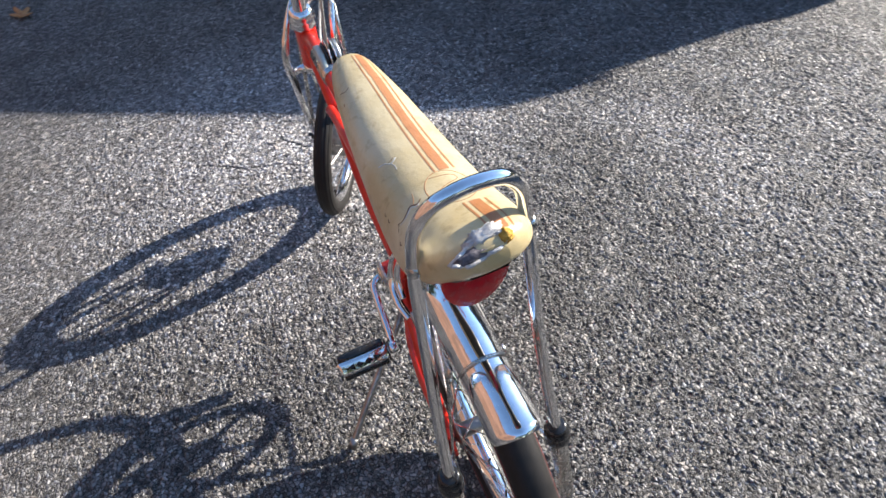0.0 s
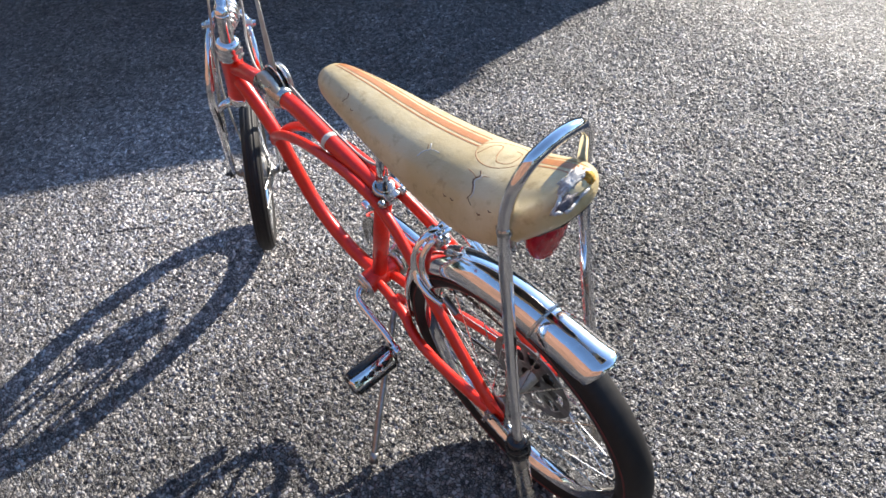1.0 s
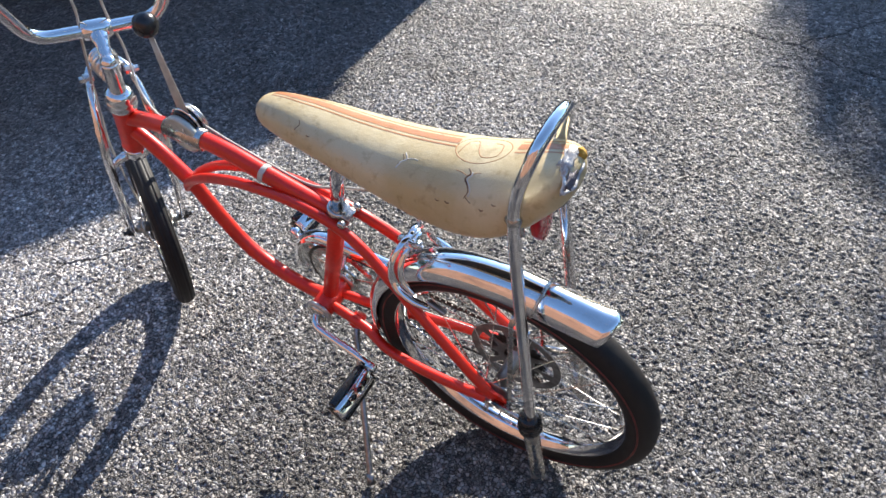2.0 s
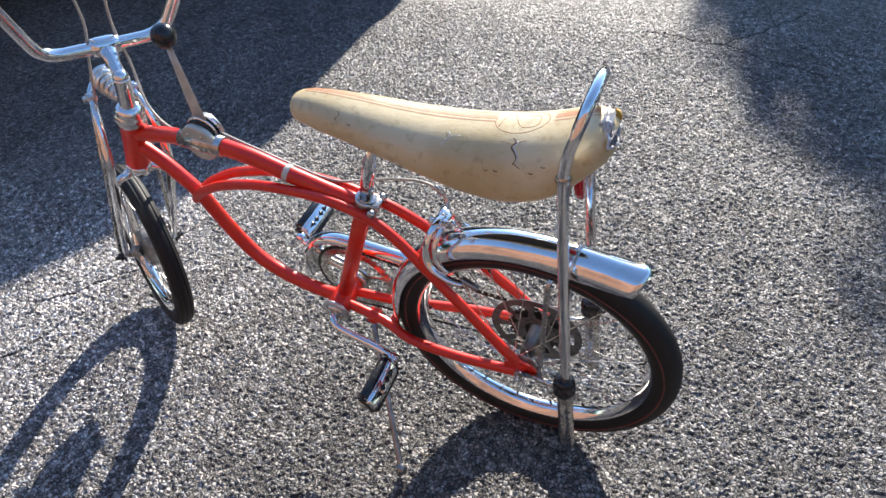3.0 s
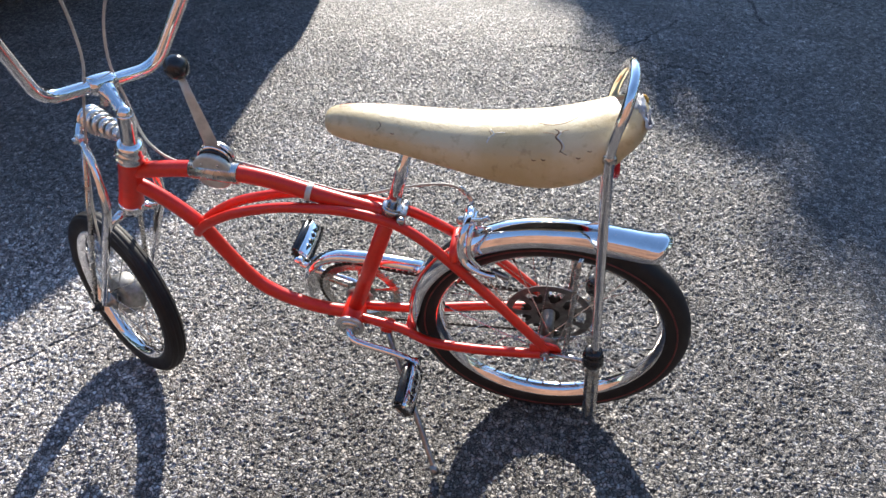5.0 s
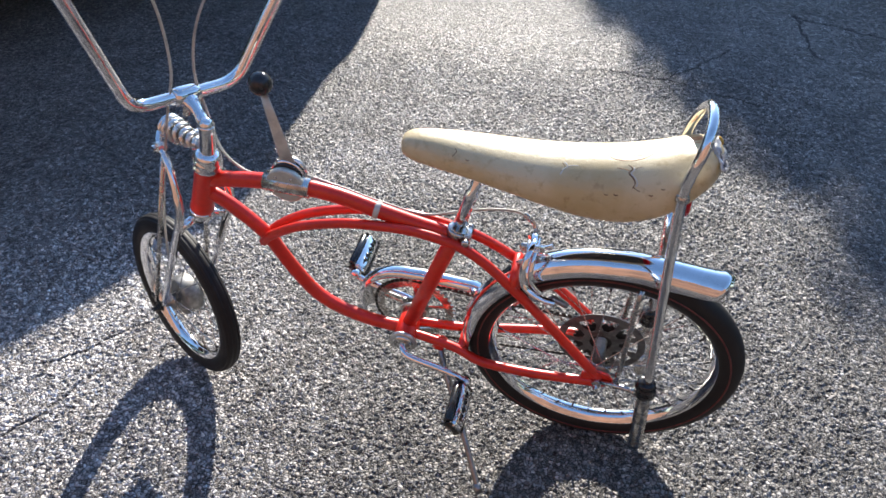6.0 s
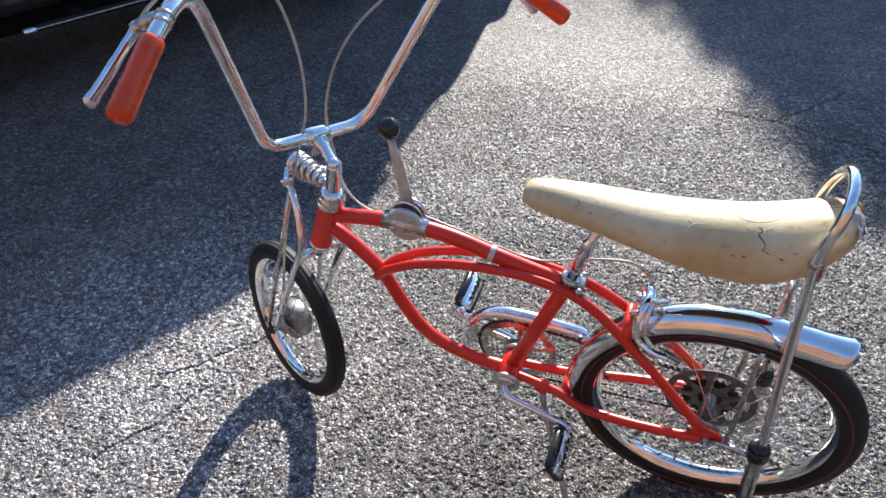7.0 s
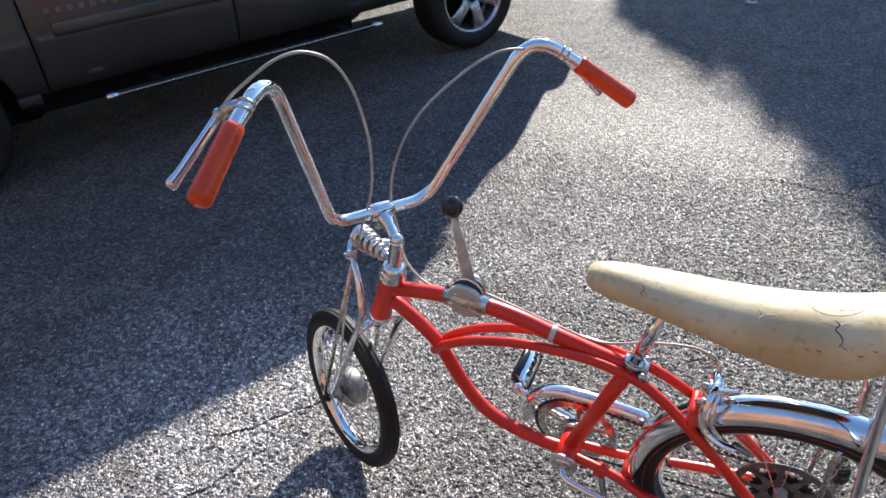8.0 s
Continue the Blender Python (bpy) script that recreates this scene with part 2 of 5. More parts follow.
    rough = mixed(nt, sep.outputs[2], (0.78, 0.78, 0.78), rr.outputs["Color"])
    nt.links.new(rough, b.inputs["Roughness"])
    return m


ASPHALT = asphalt_material()
BRICK = worn("brick_wall", (0.235, 0.120, 0.078), (0.085, 0.047, 0.034), 0.85, scale=0.9, bump=0.3, spread=(0.35, 0.05))
BARK = worn("bark", (0.12, 0.085, 0.06), (0.06, 0.045, 0.035), 0.9, scale=6, bump=0.6)
LEAF = worn("foliage", (0.06, 0.085, 0.03), (0.045, 0.06, 0.02), 0.6, scale=2)
PALE_LEAF = worn("pale_leaf", (0.62, 0.58, 0.48), (0.45, 0.40, 0.32), 0.7, scale=40)
DRY_LEAF = worn("dry_leaf", (0.45, 0.20, 0.06), (0.30, 0.12, 0.04), 0.7, scale=40)


# ---- mesh helpers ----
def part(name, bm, mat, parent=None, label="", smooth=True):
    me = bpy.data.meshes.new(name)
    if smooth:
        for f in bm.faces:
            f.smooth = True
    bm.to_mesh(me)
    bm.free()
    for m in (mat if isinstance(mat, (list, tuple)) else (mat,)):
        me.materials.append(m)
    ob = new(name, me)
    if parent:
        ob.parent = parent
    if label:
        tagged(ob, label)
    return ob


def shared(name, me, parent, m=None):
    ob = new(name, me)
    ob.parent = parent
    if m is not None:
        ob.matrix_basis = m
    return ob


def empty(name):
    ob = new(name)
    ob.empty_display_size = 0.1
    return ob


def spline(pts, steps=8, closed=False):
    """Catmull-Rom through the points; radii and the like ride along as further numbers."""
    p = [np.array(q, float) for q in pts]
    n = len(p)
    out = []
    for i in range(n if closed else n - 1):
        a, b, c, d = (p[(i + k) % n] if closed else p[min(max(i + k, 0), n - 1)] for k in (-1, 0, 1, 2))
        for s in range(steps):
            t = s / steps
            out.append(0.5 * (2 * b + (c - a) * t + (2 * a - 5 * b + 4 * c - d) * t * t + (3 * b - a - 3 * c + d) * t ** 3))
    if not closed:
        out.append(p[-1])
    return out


def tube(bm, pts, r, seg=12, closed=False, cap=True, flat=None):
    """A round (or flattened) bar along the points. r: one radius or one a point. flat: (widths, normal) scales the section along the normal."""
    pts = [Vector([float(v) for v in q[:3]]) for q in pts]
    n = len(pts)
    rs = [r] * n if isinstance(r, (int, float)) else [float(v) for v in r]
    tang = []
    for i in range(n):
        a = pts[(i - 1) % n] if closed or i else pts[0]
        b = pts[(i + 1) % n] if closed or i < n - 1 else pts[-1]
        tang.append((b - a).normalized())
    up = Vector((0, 0, 1)) if abs(tang[0].z) < 0.9 else Vector((1, 0, 0))
    if flat:
        up = Vector(flat[1])
    side = tang[0].cross(up).normalized()
    rings = []
    for i in range(n):
        if flat:
            side = tang[i].cross(Vector(flat[1])).normalized()
        else:
            side = (side - tang[i] * side.dot(tang[i])).normalized()
        nrm = side.cross(tang[i]).normalized()
        k = flat[0] if flat else 1.0
        rings.append([bm.verts.new(pts[i] + rs[i] * (math.cos(a) * side + k * math.sin(a) * nrm)) for a in (2 * math.pi * j / seg for j in range(seg))])
    for i in range(n if closed else n - 1):
        a, b = rings[i], rings[(i + 1) % n]
        for j in range(seg):
            bm.faces.new((a[j], a[(j + 1) % seg], b[(j + 1) % seg], b[j]))
    if cap and not closed:
        bm.faces.new(rings[0][::-1])
        bm.faces.new(rings[-1])
    return bm


def lathe(bm, profile, seg=48, centre=(0, 0, 0), axis=(0, 1, 0), closed=False):
    """Turns (radius, height) pairs about an axis through the centre."""
    q = Vector((0, 0, 1)).rotation_difference(Vector(axis))
    c = Vector(centre)
    rings = []
    for rad, h in profile:
        rings.append([bm.verts.new(c + q @ Vector((rad * math.cos(a), rad * math.sin(a), h))) for a in (2 * math.pi * j / seg for j in range(seg))])
    for i in range(len(rings) if closed else len(rings) - 1):
        a, b = rings[i], rings[(i + 1) % len(rings)]
        for j in range(seg):
            bm.faces.new((a[j], a[(j + 1) % seg], b[(j + 1) % seg], b[j]))
    if not closed:
        for ring, flip in ((rings[0], True), (rings[-1], False)):
            try:
                bm.faces.new(ring[::-1] if flip else ring)
            except ValueError:
                pass
    return bm


def block(bm, m, size, bevel=0.0):
    """A box with bevelled edges, centred at the pose m."""
    g = bmesh.ops.create_cube(bm, size=1.0, matrix=m @ Matrix.Diagonal((*size, 1)))
    if bevel:
        edges = {e for v in g["verts"] for e in v.link_edges}
        bmesh.ops.bevel(bm, geom=list(edges), offset=bevel, segments=2, affect="EDGES", profile=0.5)
    return bm


def ball(bm, c, r, seg=24, stretch=(1, 1, 1)):
    bmesh.ops.create_uvsphere(bm, u_segments=seg, v_segments=seg // 2, radius=r, matrix=Matrix.Translation(c) @ Matrix.Diagonal((*stretch, 1)))
    return bm


def plate(bm, outline, thick, m=None):
    """A flat plate of the outline (x, y), with thickness, at the pose m."""
    m = m or Matrix()
    a = [bm.verts.new(m @ Vector((x, y, thick / 2))) for x, y in outline]
    b = [bm.verts.new(m @ Vector((x, y, -thick / 2))) for x, y in outline]
    bm.faces.new(a)
    bm.faces.new(b[::-1])
    for i in range(len(a)):
        j = (i + 1) % len(a)
        bm.faces.new((a[j], a[i], b[i], b[j]))
    return bm


def pt(name, path, r, mat, parent, label="", steps=6, **kw):
    """A bar through the points as one part."""
    pts = spline(path, steps) if steps > 1 else path
    rr = [q[3] for q in pts] if len(path[0]) > 3 else r
    return part(name, tube(bmesh.new(), pts, rr, **kw), mat, parent, label)


# ---- ground: one sheet of asphalt, fine round the bicycle and coarse towards the horizon ----
def graded(lo, hi, step, far, slow=1.022):
    """Grid lines: even between lo and hi, ever wider outside."""
    mid = np.arange(lo, hi + step / 2, step)
    def outer(rate):
        out, s, x = [], step, 0.0
        while x < far:
            s *= rate if s < 0.014 else 1.085
            x += s
            out.append(x)
        return np.array(out)
    return np.concatenate([lo - outer(slow)[::-1], mid, mid[-1] + outer(1.022)])


def build_ground():
    xs, ys = graded(-0.95, 1.15, 0.0028, 160.0), graded(-1.65, 0.62, 0.0028, 160.0, 1.008)
    gx, gy = np.meshgrid(xs, ys, indexing="ij")
    rng = np.random.default_rng(7)
    cell, n = 0.0090, 1024
    jx, jy, size, tone = rng.random((n, n)), rng.random((n, n)), rng.random((n, n)), rng.random((n, n))
    cx, cy = np.floor(gx / cell).astype(int), np.floor(gy / cell).astype(int)
    best, height, shade = np.full(gx.shape, 9.0), np.zeros(gx.shape), np.zeros(gx.shape)
    for dx in (-1, 0, 1):
        for dy in (-1, 0, 1):
            ix, iy = (cx + dx) % n, (cy + dy) % n
            px = (cx + dx + 0.15 + 0.7 * jx[ix, iy]) * cell
            py = (cy + dy + 0.15 + 0.7 * jy[ix, iy]) * cell
            rad = cell * (0.42 + 0.36 * size[ix, iy])
            ang = 6.28 * jx[iy, ix]
            ux, uy = (gx - px), (gy - py)
            d = np.sqrt((ux * np.cos(ang) + uy * np.sin(ang)) ** 2 + 1.6 * (uy * np.cos(ang) - ux * np.sin(ang)) ** 2) / rad
            near = d < best
            top = (0.0020 + 0.0027 * tone[iy, ix]) * np.clip(1.3 - d ** 3 * 1.1, 0, 1)
            top = top + (ux * (jx[iy, ix] - 0.5) + uy * (jy[iy, ix] - 0.5)) * 0.32 * np.clip(1.4 - d, 0, 1)
            height = np.where(near, top, height)
            shade = np.where(near, (0.25 + 0.75 * tone[ix, iy]) * np.clip(1.9 - 1.1 * d, 0.0, 1), shade)
            best = np.where(near, d, best)
    sx = np.gradient(xs)[:, None] * np.ones_like(gx)
    sy = np.gradient(ys)[None, :] * np.ones_like(gx)
    coarse = np.maximum(sx, sy)
    keep = np.clip((0.013 - coarse) / 0.009, 0, 1)
    z = (height - 0.0038) * keep
    # a few worn cracks in the surface
    crack = np.zeros(gx.shape)
    for x0, y0, ang, length, seed, width in CRACKS:
        r2 = np.random.default_rng(seed)
        ux, uy = math.cos(ang), math.sin(ang)
        along = (gx - x0) * ux + (gy - y0) * uy
        across = -(gx - x0) * uy + (gy - y0) * ux
        wob = sum(a * np.sin(along * f + p) for a, f, p in ((0.012, 9, r2.random() * 6), (0.006, 31, r2.random() * 6), (0.003, 83, r2.random() * 6)))
        inside = (along > 0) & (along < length) & (np.abs(across - wob) < width)
        z = np.where(inside & (keep > 0), z - 0.004, z)
        crack = np.where(inside, 1.0, crack)
    nx, ny = gx.shape
    co = np.stack([gx, gy, z], -1).reshape(-1, 3).astype(np.float32)
    idx = np.arange(nx * ny).reshape(nx, ny)
    quads = np.stack([idx[:-1, :-1], idx[1:, :-1], idx[1:, 1:], idx[:-1, 1:]], -1).reshape(-1, 4)
    me = bpy.data.meshes.new("ground")
    me.vertices.add(len(co))
    me.vertices.foreach_set("co", co.ravel())
    me.loops.add(quads.size)
    me.loops.foreach_set("vertex_index", quads.ravel().astype(np.int32))
    me.polygons.add(len(quads))
    me.polygons.foreach_set("loop_start", np.arange(0, quads.size, 4, dtype=np.int32))
    me.update(calc_edges=True)
    att = me.attributes.new("stone", "FLOAT_COLOR", "POINT")
    col = np.stack([shade, crack, keep, np.ones_like(shade)], -1).reshape(-1, 4).astype(np.float32)
    att.data.foreach_set("color", col.ravel())
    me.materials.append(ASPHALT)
    me.validate()
    ob = new("ground", me)
    return tagged(ob, "worn grey asphalt driveway with coarse pale stones", "ground", kind="structure")


CRACKS = [(0.735, -0.15, 0.86, 0.30, 3, 0.0026), (0.765, 0.049, 1.06, 0.32, 4, 0.0026), (-0.27, -1.81, 2.875, 0.40, 5, 0.003), (-0.55, -1.74, -2.2, 0.42, 8, 0.0035), (-0.62, -1.72, 2.7, 0.30, 9, 0.003), (-1.10, -2.50, 1.71, 0.46, 12, 0.006), (-1.10, -2.50, 2.6, 0.5, 14, 0.006)]
build_ground()


# ---- bicycle ----
LEAN = 4.8
bike = empty("bicycle")
bike.matrix_basis = pose(0, -0.0554, 0, -LEAN, 0, 0)
tagged(bike, "red banana-seat bicycle leaning on its kickstand on asphalt", "bicycle")

AX, AZ = -0.392, 0.260            # rear axle
BB = (0.0, 0.0, 0.245)            # bottom bracket
HEAD = Vector((0.395, 0, 0.507))  # foot of the head tube
HZ, HX, HY = Vector((-0.378, 0, 0.926)), Vector((0.926, 0, 0.378)), Vector((0, 1, 0))
STEER, BAR_STEER = radians(-30.5), radians(-31.7)


def st(x, y, z, steer=STEER):
    """From the steered fork's own frame (ahead, left, up the head tube) to the bicycle's."""
    c, s = math.cos(steer), math.sin(steer)
    x, y, z = float(x), float(y), float(z)
    return HEAD + x * (c * HX + s * HY) + y * (c * HY - s * HX) + z * HZ


def std(x, y, z, steer=STEER):
    return st(x, y, z, steer) - HEAD


def bar(x, y, z):
    """The handlebar's own frame: it sits a little turned in the stem."""
    return st(x, y, z, BAR_STEER)


def bard(x, y, z):
    return std(x, y, z, BAR_STEER)


def rounded(pts, cuts, n=8):
    """A line through the points whose inner corners are rounded off, cut back by the given lengths."""
    p = [Vector(q) for q in pts]
    out = [p[0]]
    for a, b, c, cut in zip(p, p[1:], p[2:], cuts):
        s, e = b + (a - b).normalized() * cut, b + (c - b).normalized() * cut
        out += [s.lerp(b, t).lerp(b.lerp(e, t), t) for t in (k / n for k in range(n + 1))]
    return out + [p[-1]]


def build_frame():
    bm = bmesh.new()
    lathe(bm, [(0.0215, 0.005), (0.0228, 0.009), (0.0212, 0.018), (0.0208, 0.060), (0.0212, 0.106), (0.0228, 0.116), (0.0215, 0.120)], 32, HEAD, HZ)
    frame_ob = part("frame", bm, RED, bike, "glossy orange-red cantilever frame")
    bm = bmesh.new()
    lathe(bm, [(0.021, -0.036), (0.0235, -0.033), (0.0235, 0.033), (0.021, 0.036)], 32, BB, (0, 1, 0))
    part("bottom_bracket_shell", bm, RED, frame_ob)
    pt("top_tube", [(0.352, 0, 0.590), (0.27, 0, 0.601), (0.19, 0, 0.603), (0.11, 0, 0.593), (0.03, 0, 0.569), (-0.05, 0, 0.546), (-0.112, 0, 0.532)], 0.0148, RED, frame_ob, seg=20)
    pt("down_tube", [(0.372, 0, 0.562), (0.345, 0, 0.547), (0.308, 0, 0.514), (0.268, 0, 0.465), (0.252, 0, 0.428), (0.230, 0, 0.375), (0.199, 0, 0.318), (0.161, 0, 0.282), (0.104, 0, 0.256), (0.041, 0, 0.243), (0.0, 0, 0.243)], 0.0138, RED, frame_ob, seg=20)
    pt("seat_tube", [(0.0, 0, 0.250), (-0.112, 0, 0.538)], 0.0148, RED, frame_ob, steps=1, seg=20)
    for s in (1, -1):
        pt("side_tube", [(0.276, s * 0.006, 0.448), (0.258, s * 0.011, 0.470), (0.225, s * 0.015, 0.494), (0.174, s * 0.0175, 0.520), (0.10, s * 0.019, 0.541), (0.034, s * 0.020, 0.549), (-0.04, s * 0.020, 0.548), (-0.115, s * 0.021, 0.530), (-0.165, s * 0.026, 0.503), (-0.215, s * 0.035, 0.460), (-0.272, s * 0.046, 0.406), (-0.350, s * 0.055, 0.317), (-0.395, s * 0.058, 0.263)], 0.0092, RED, frame_ob, seg=16)
        pt("chainstay", [(-0.012, s * 0.016, 0.247), (-0.06, s * 0.021, 0.243), (-0.109, s * 0.028, 0.237), (-0.165, s * 0.044, 0.228), (-0.25, s * 0.054, 0.234), (-0.33, s * 0.057, 0.242), (-0.395, s * 0.058, 0.250)], 0.0096, RED, frame_ob, seg=16)
        bm = bmesh.new()
        outline = [(0.03, 0.014), (0.0, 0.024), (-0.02, 0.018), (-0.03, 0.004), (-0.028, -0.014), (-0.012, -0.020), (0.0, -0.012), (0.03, -0.012)]
        plate(bm, outline, 0.005, Matrix.Translation((AX, s * 0.058, AZ)) @ pose(0, 0, 0, 90, 0, 0))
        part("dropout", bm, RED, frame_ob, smooth=False)
    pt("seat_bridge", [(-0.222, 0.036, 0.462), (-0.222, 0.02, 0.478), (-0.222, -0.02, 0.478), (-0.222, -0.036, 0.462)], 0.0085, RED, frame_ob)
    pt("chain_bridge", [(-0.118, 0.03, 0.237), (-0.118, -0.03, 0.237)], 0.008, RED, frame_ob, steps=1)
    bm = bmesh.new()
    d = (Vector((-0.05, 0, 0.546)) - Vector((0.03, 0, 0.569))).normalized()
    lathe(bm, [(0.0150, -0.005), (0.0160, -0.004), (0.0160, 0.004), (0.0150, 0.005)], 24, (0.030, 0, 0.569), d)
    part("cable_band", bm, WHITE, bike, "white cable band")


def torus_profile(big, half_w, half_h, n=20, power=2.4):
    out = []
    for i in range(n):
        a = 2 * math.pi * i / n
        c, s = math.cos(a), math.sin(a)
        out.append((big + half_h * math.copysign(abs(c) ** (2 / power), c), half_w * math.copysign(abs(s) ** (2 / power), s)))
    return out


def build_wheel(name, centre, axis, ahead, r_out, r_rim, tyre_w, tyre_h, spokes, hub_w, red_line, label):
    """Tyre, rim, hub and crossed spokes; ahead: a direction in the wheel's plane."""
    y, x = Vector(axis).normalized(), Vector(ahead).normalized()
    z = x.cross(y).normalized()
    m = Matrix.Translation(centre) @ Matrix((x, y, z)).transposed().to_4x4()
    bm = bmesh.new()
    w = hub_w
    lathe(bm, [(0.006, -w - 0.012), (0.010, -w - 0.004), (0.010, -w), (0.022, -w + 0.004), (0.024, -w + 0.007), (0.013, -w + 0.012), (0.012, 0), (0.013, w - 0.012), (0.024, w - 0.007), (0.022, w - 0.004), (0.010, w), (0.010, w + 0.004), (0.006, w + 0.012)], 32)
    hub = part(name, bm, HUB_STEEL, bike, label)
    hub.matrix_basis = m
    bm = bmesh.new()
    prof = torus_profile(r_out - tyre_h, tyre_w, tyre_h, 24 if red_line else 72, 2.3)
    if not red_line:   # ribbed tread
        prof = [(r - (0.0016 if i % 6 in (2, 3) and r > r_out - tyre_h * 0.75 else 0.0), h) for i, (r, h) in enumerate(prof)]
    lathe(bm, prof, 96, closed=True)
    part("tyre", bm, RUBBER, hub, "black rubber tyre with thin red sidewall line" if red_line else "black rubber tyre")
    if red_line:
        for s in (1, -1):
            bm = bmesh.new()
            tube(bm, [((r_out - tyre_h * 0.95) * math.cos(a), s * tyre_w * 0.992, (r_out - tyre_h * 0.95) * math.sin(a)) for a in (2 * math.pi * k / 96 for k in range(96))], 0.0017, 6, closed=True)
            part("red_line", bm, RED_RUBBER, hub, "thin red sidewall line")
    bm = bmesh.new()
    rw = tyre_w * 0.72
    lathe(bm, [(r_rim, rw), (r_rim - 0.002, rw + 0.0015), (r_rim - 0.010, rw), (r_rim - 0.013, rw * 0.72), (r_rim - 0.021, rw * 0.45), (r_rim - 0.022, 0), (r_rim - 0.021, -rw * 0.45), (r_rim - 0.013, -rw * 0.72), (r_rim - 0.010, -rw), (r_rim - 0.002, -rw - 0.0015), (r_rim, -rw), (r_rim - 0.004, -rw * 0.8), (r_rim - 0.010, 0), (r_rim - 0.004, rw * 0.8)], 96, closed=True)
    part("rim", bm, CHROME, hub, "chromed steel rim")
    # one spoke, shared by all
    bm = bmesh.new()
    tube(bm, [(0, 0, 0), (0, 0, 1)], 0.0011, 6)
    me = bpy.data.meshes.new("spoke")
    bm.to_mesh(me)
    bm.free()
    me.materials.append(DULL_CHROME)
    bm = bmesh.new()
    tube(bm, [(0, 0, 0), (0, 0, 0.012)], 0.0022, 6)
    nip = bpy.data.meshes.new("nipple")
    bm.to_mesh(nip)
    bm.free()
    # coloured dark to draw the ticks of reflected spokes along the rim
    nip.materials.append(DARK_STEEL)
    for k in range(spokes):
        s = 1 if k % 2 else -1
        a_rim = 2 * math.pi * k / spokes
        twist = 0.95 if (k // 2) % 2 else -0.95
        a_hub = a_rim + twist
        p0 = Vector((0.0215 * math.cos(a_hub), s * (w - 0.0055), 0.0215 * math.sin(a_hub)))
        p1 = Vector(((r_rim - 0.021) * math.cos(a_rim), s * 0.003, (r_rim - 0.021) * math.sin(a_rim)))
        d = p1 - p0
        q = d.to_track_quat("Z", "Y").to_matrix().to_4x4()
        shared("spoke", me, hub, Matrix.Translation(p0) @ q @ Matrix.Diagonal((1, 1, d.length, 1)))
        shared("nipple", nip, hub, Matrix.Translation(p1 - d.normalized() * 0.011) @ q)
    return hub


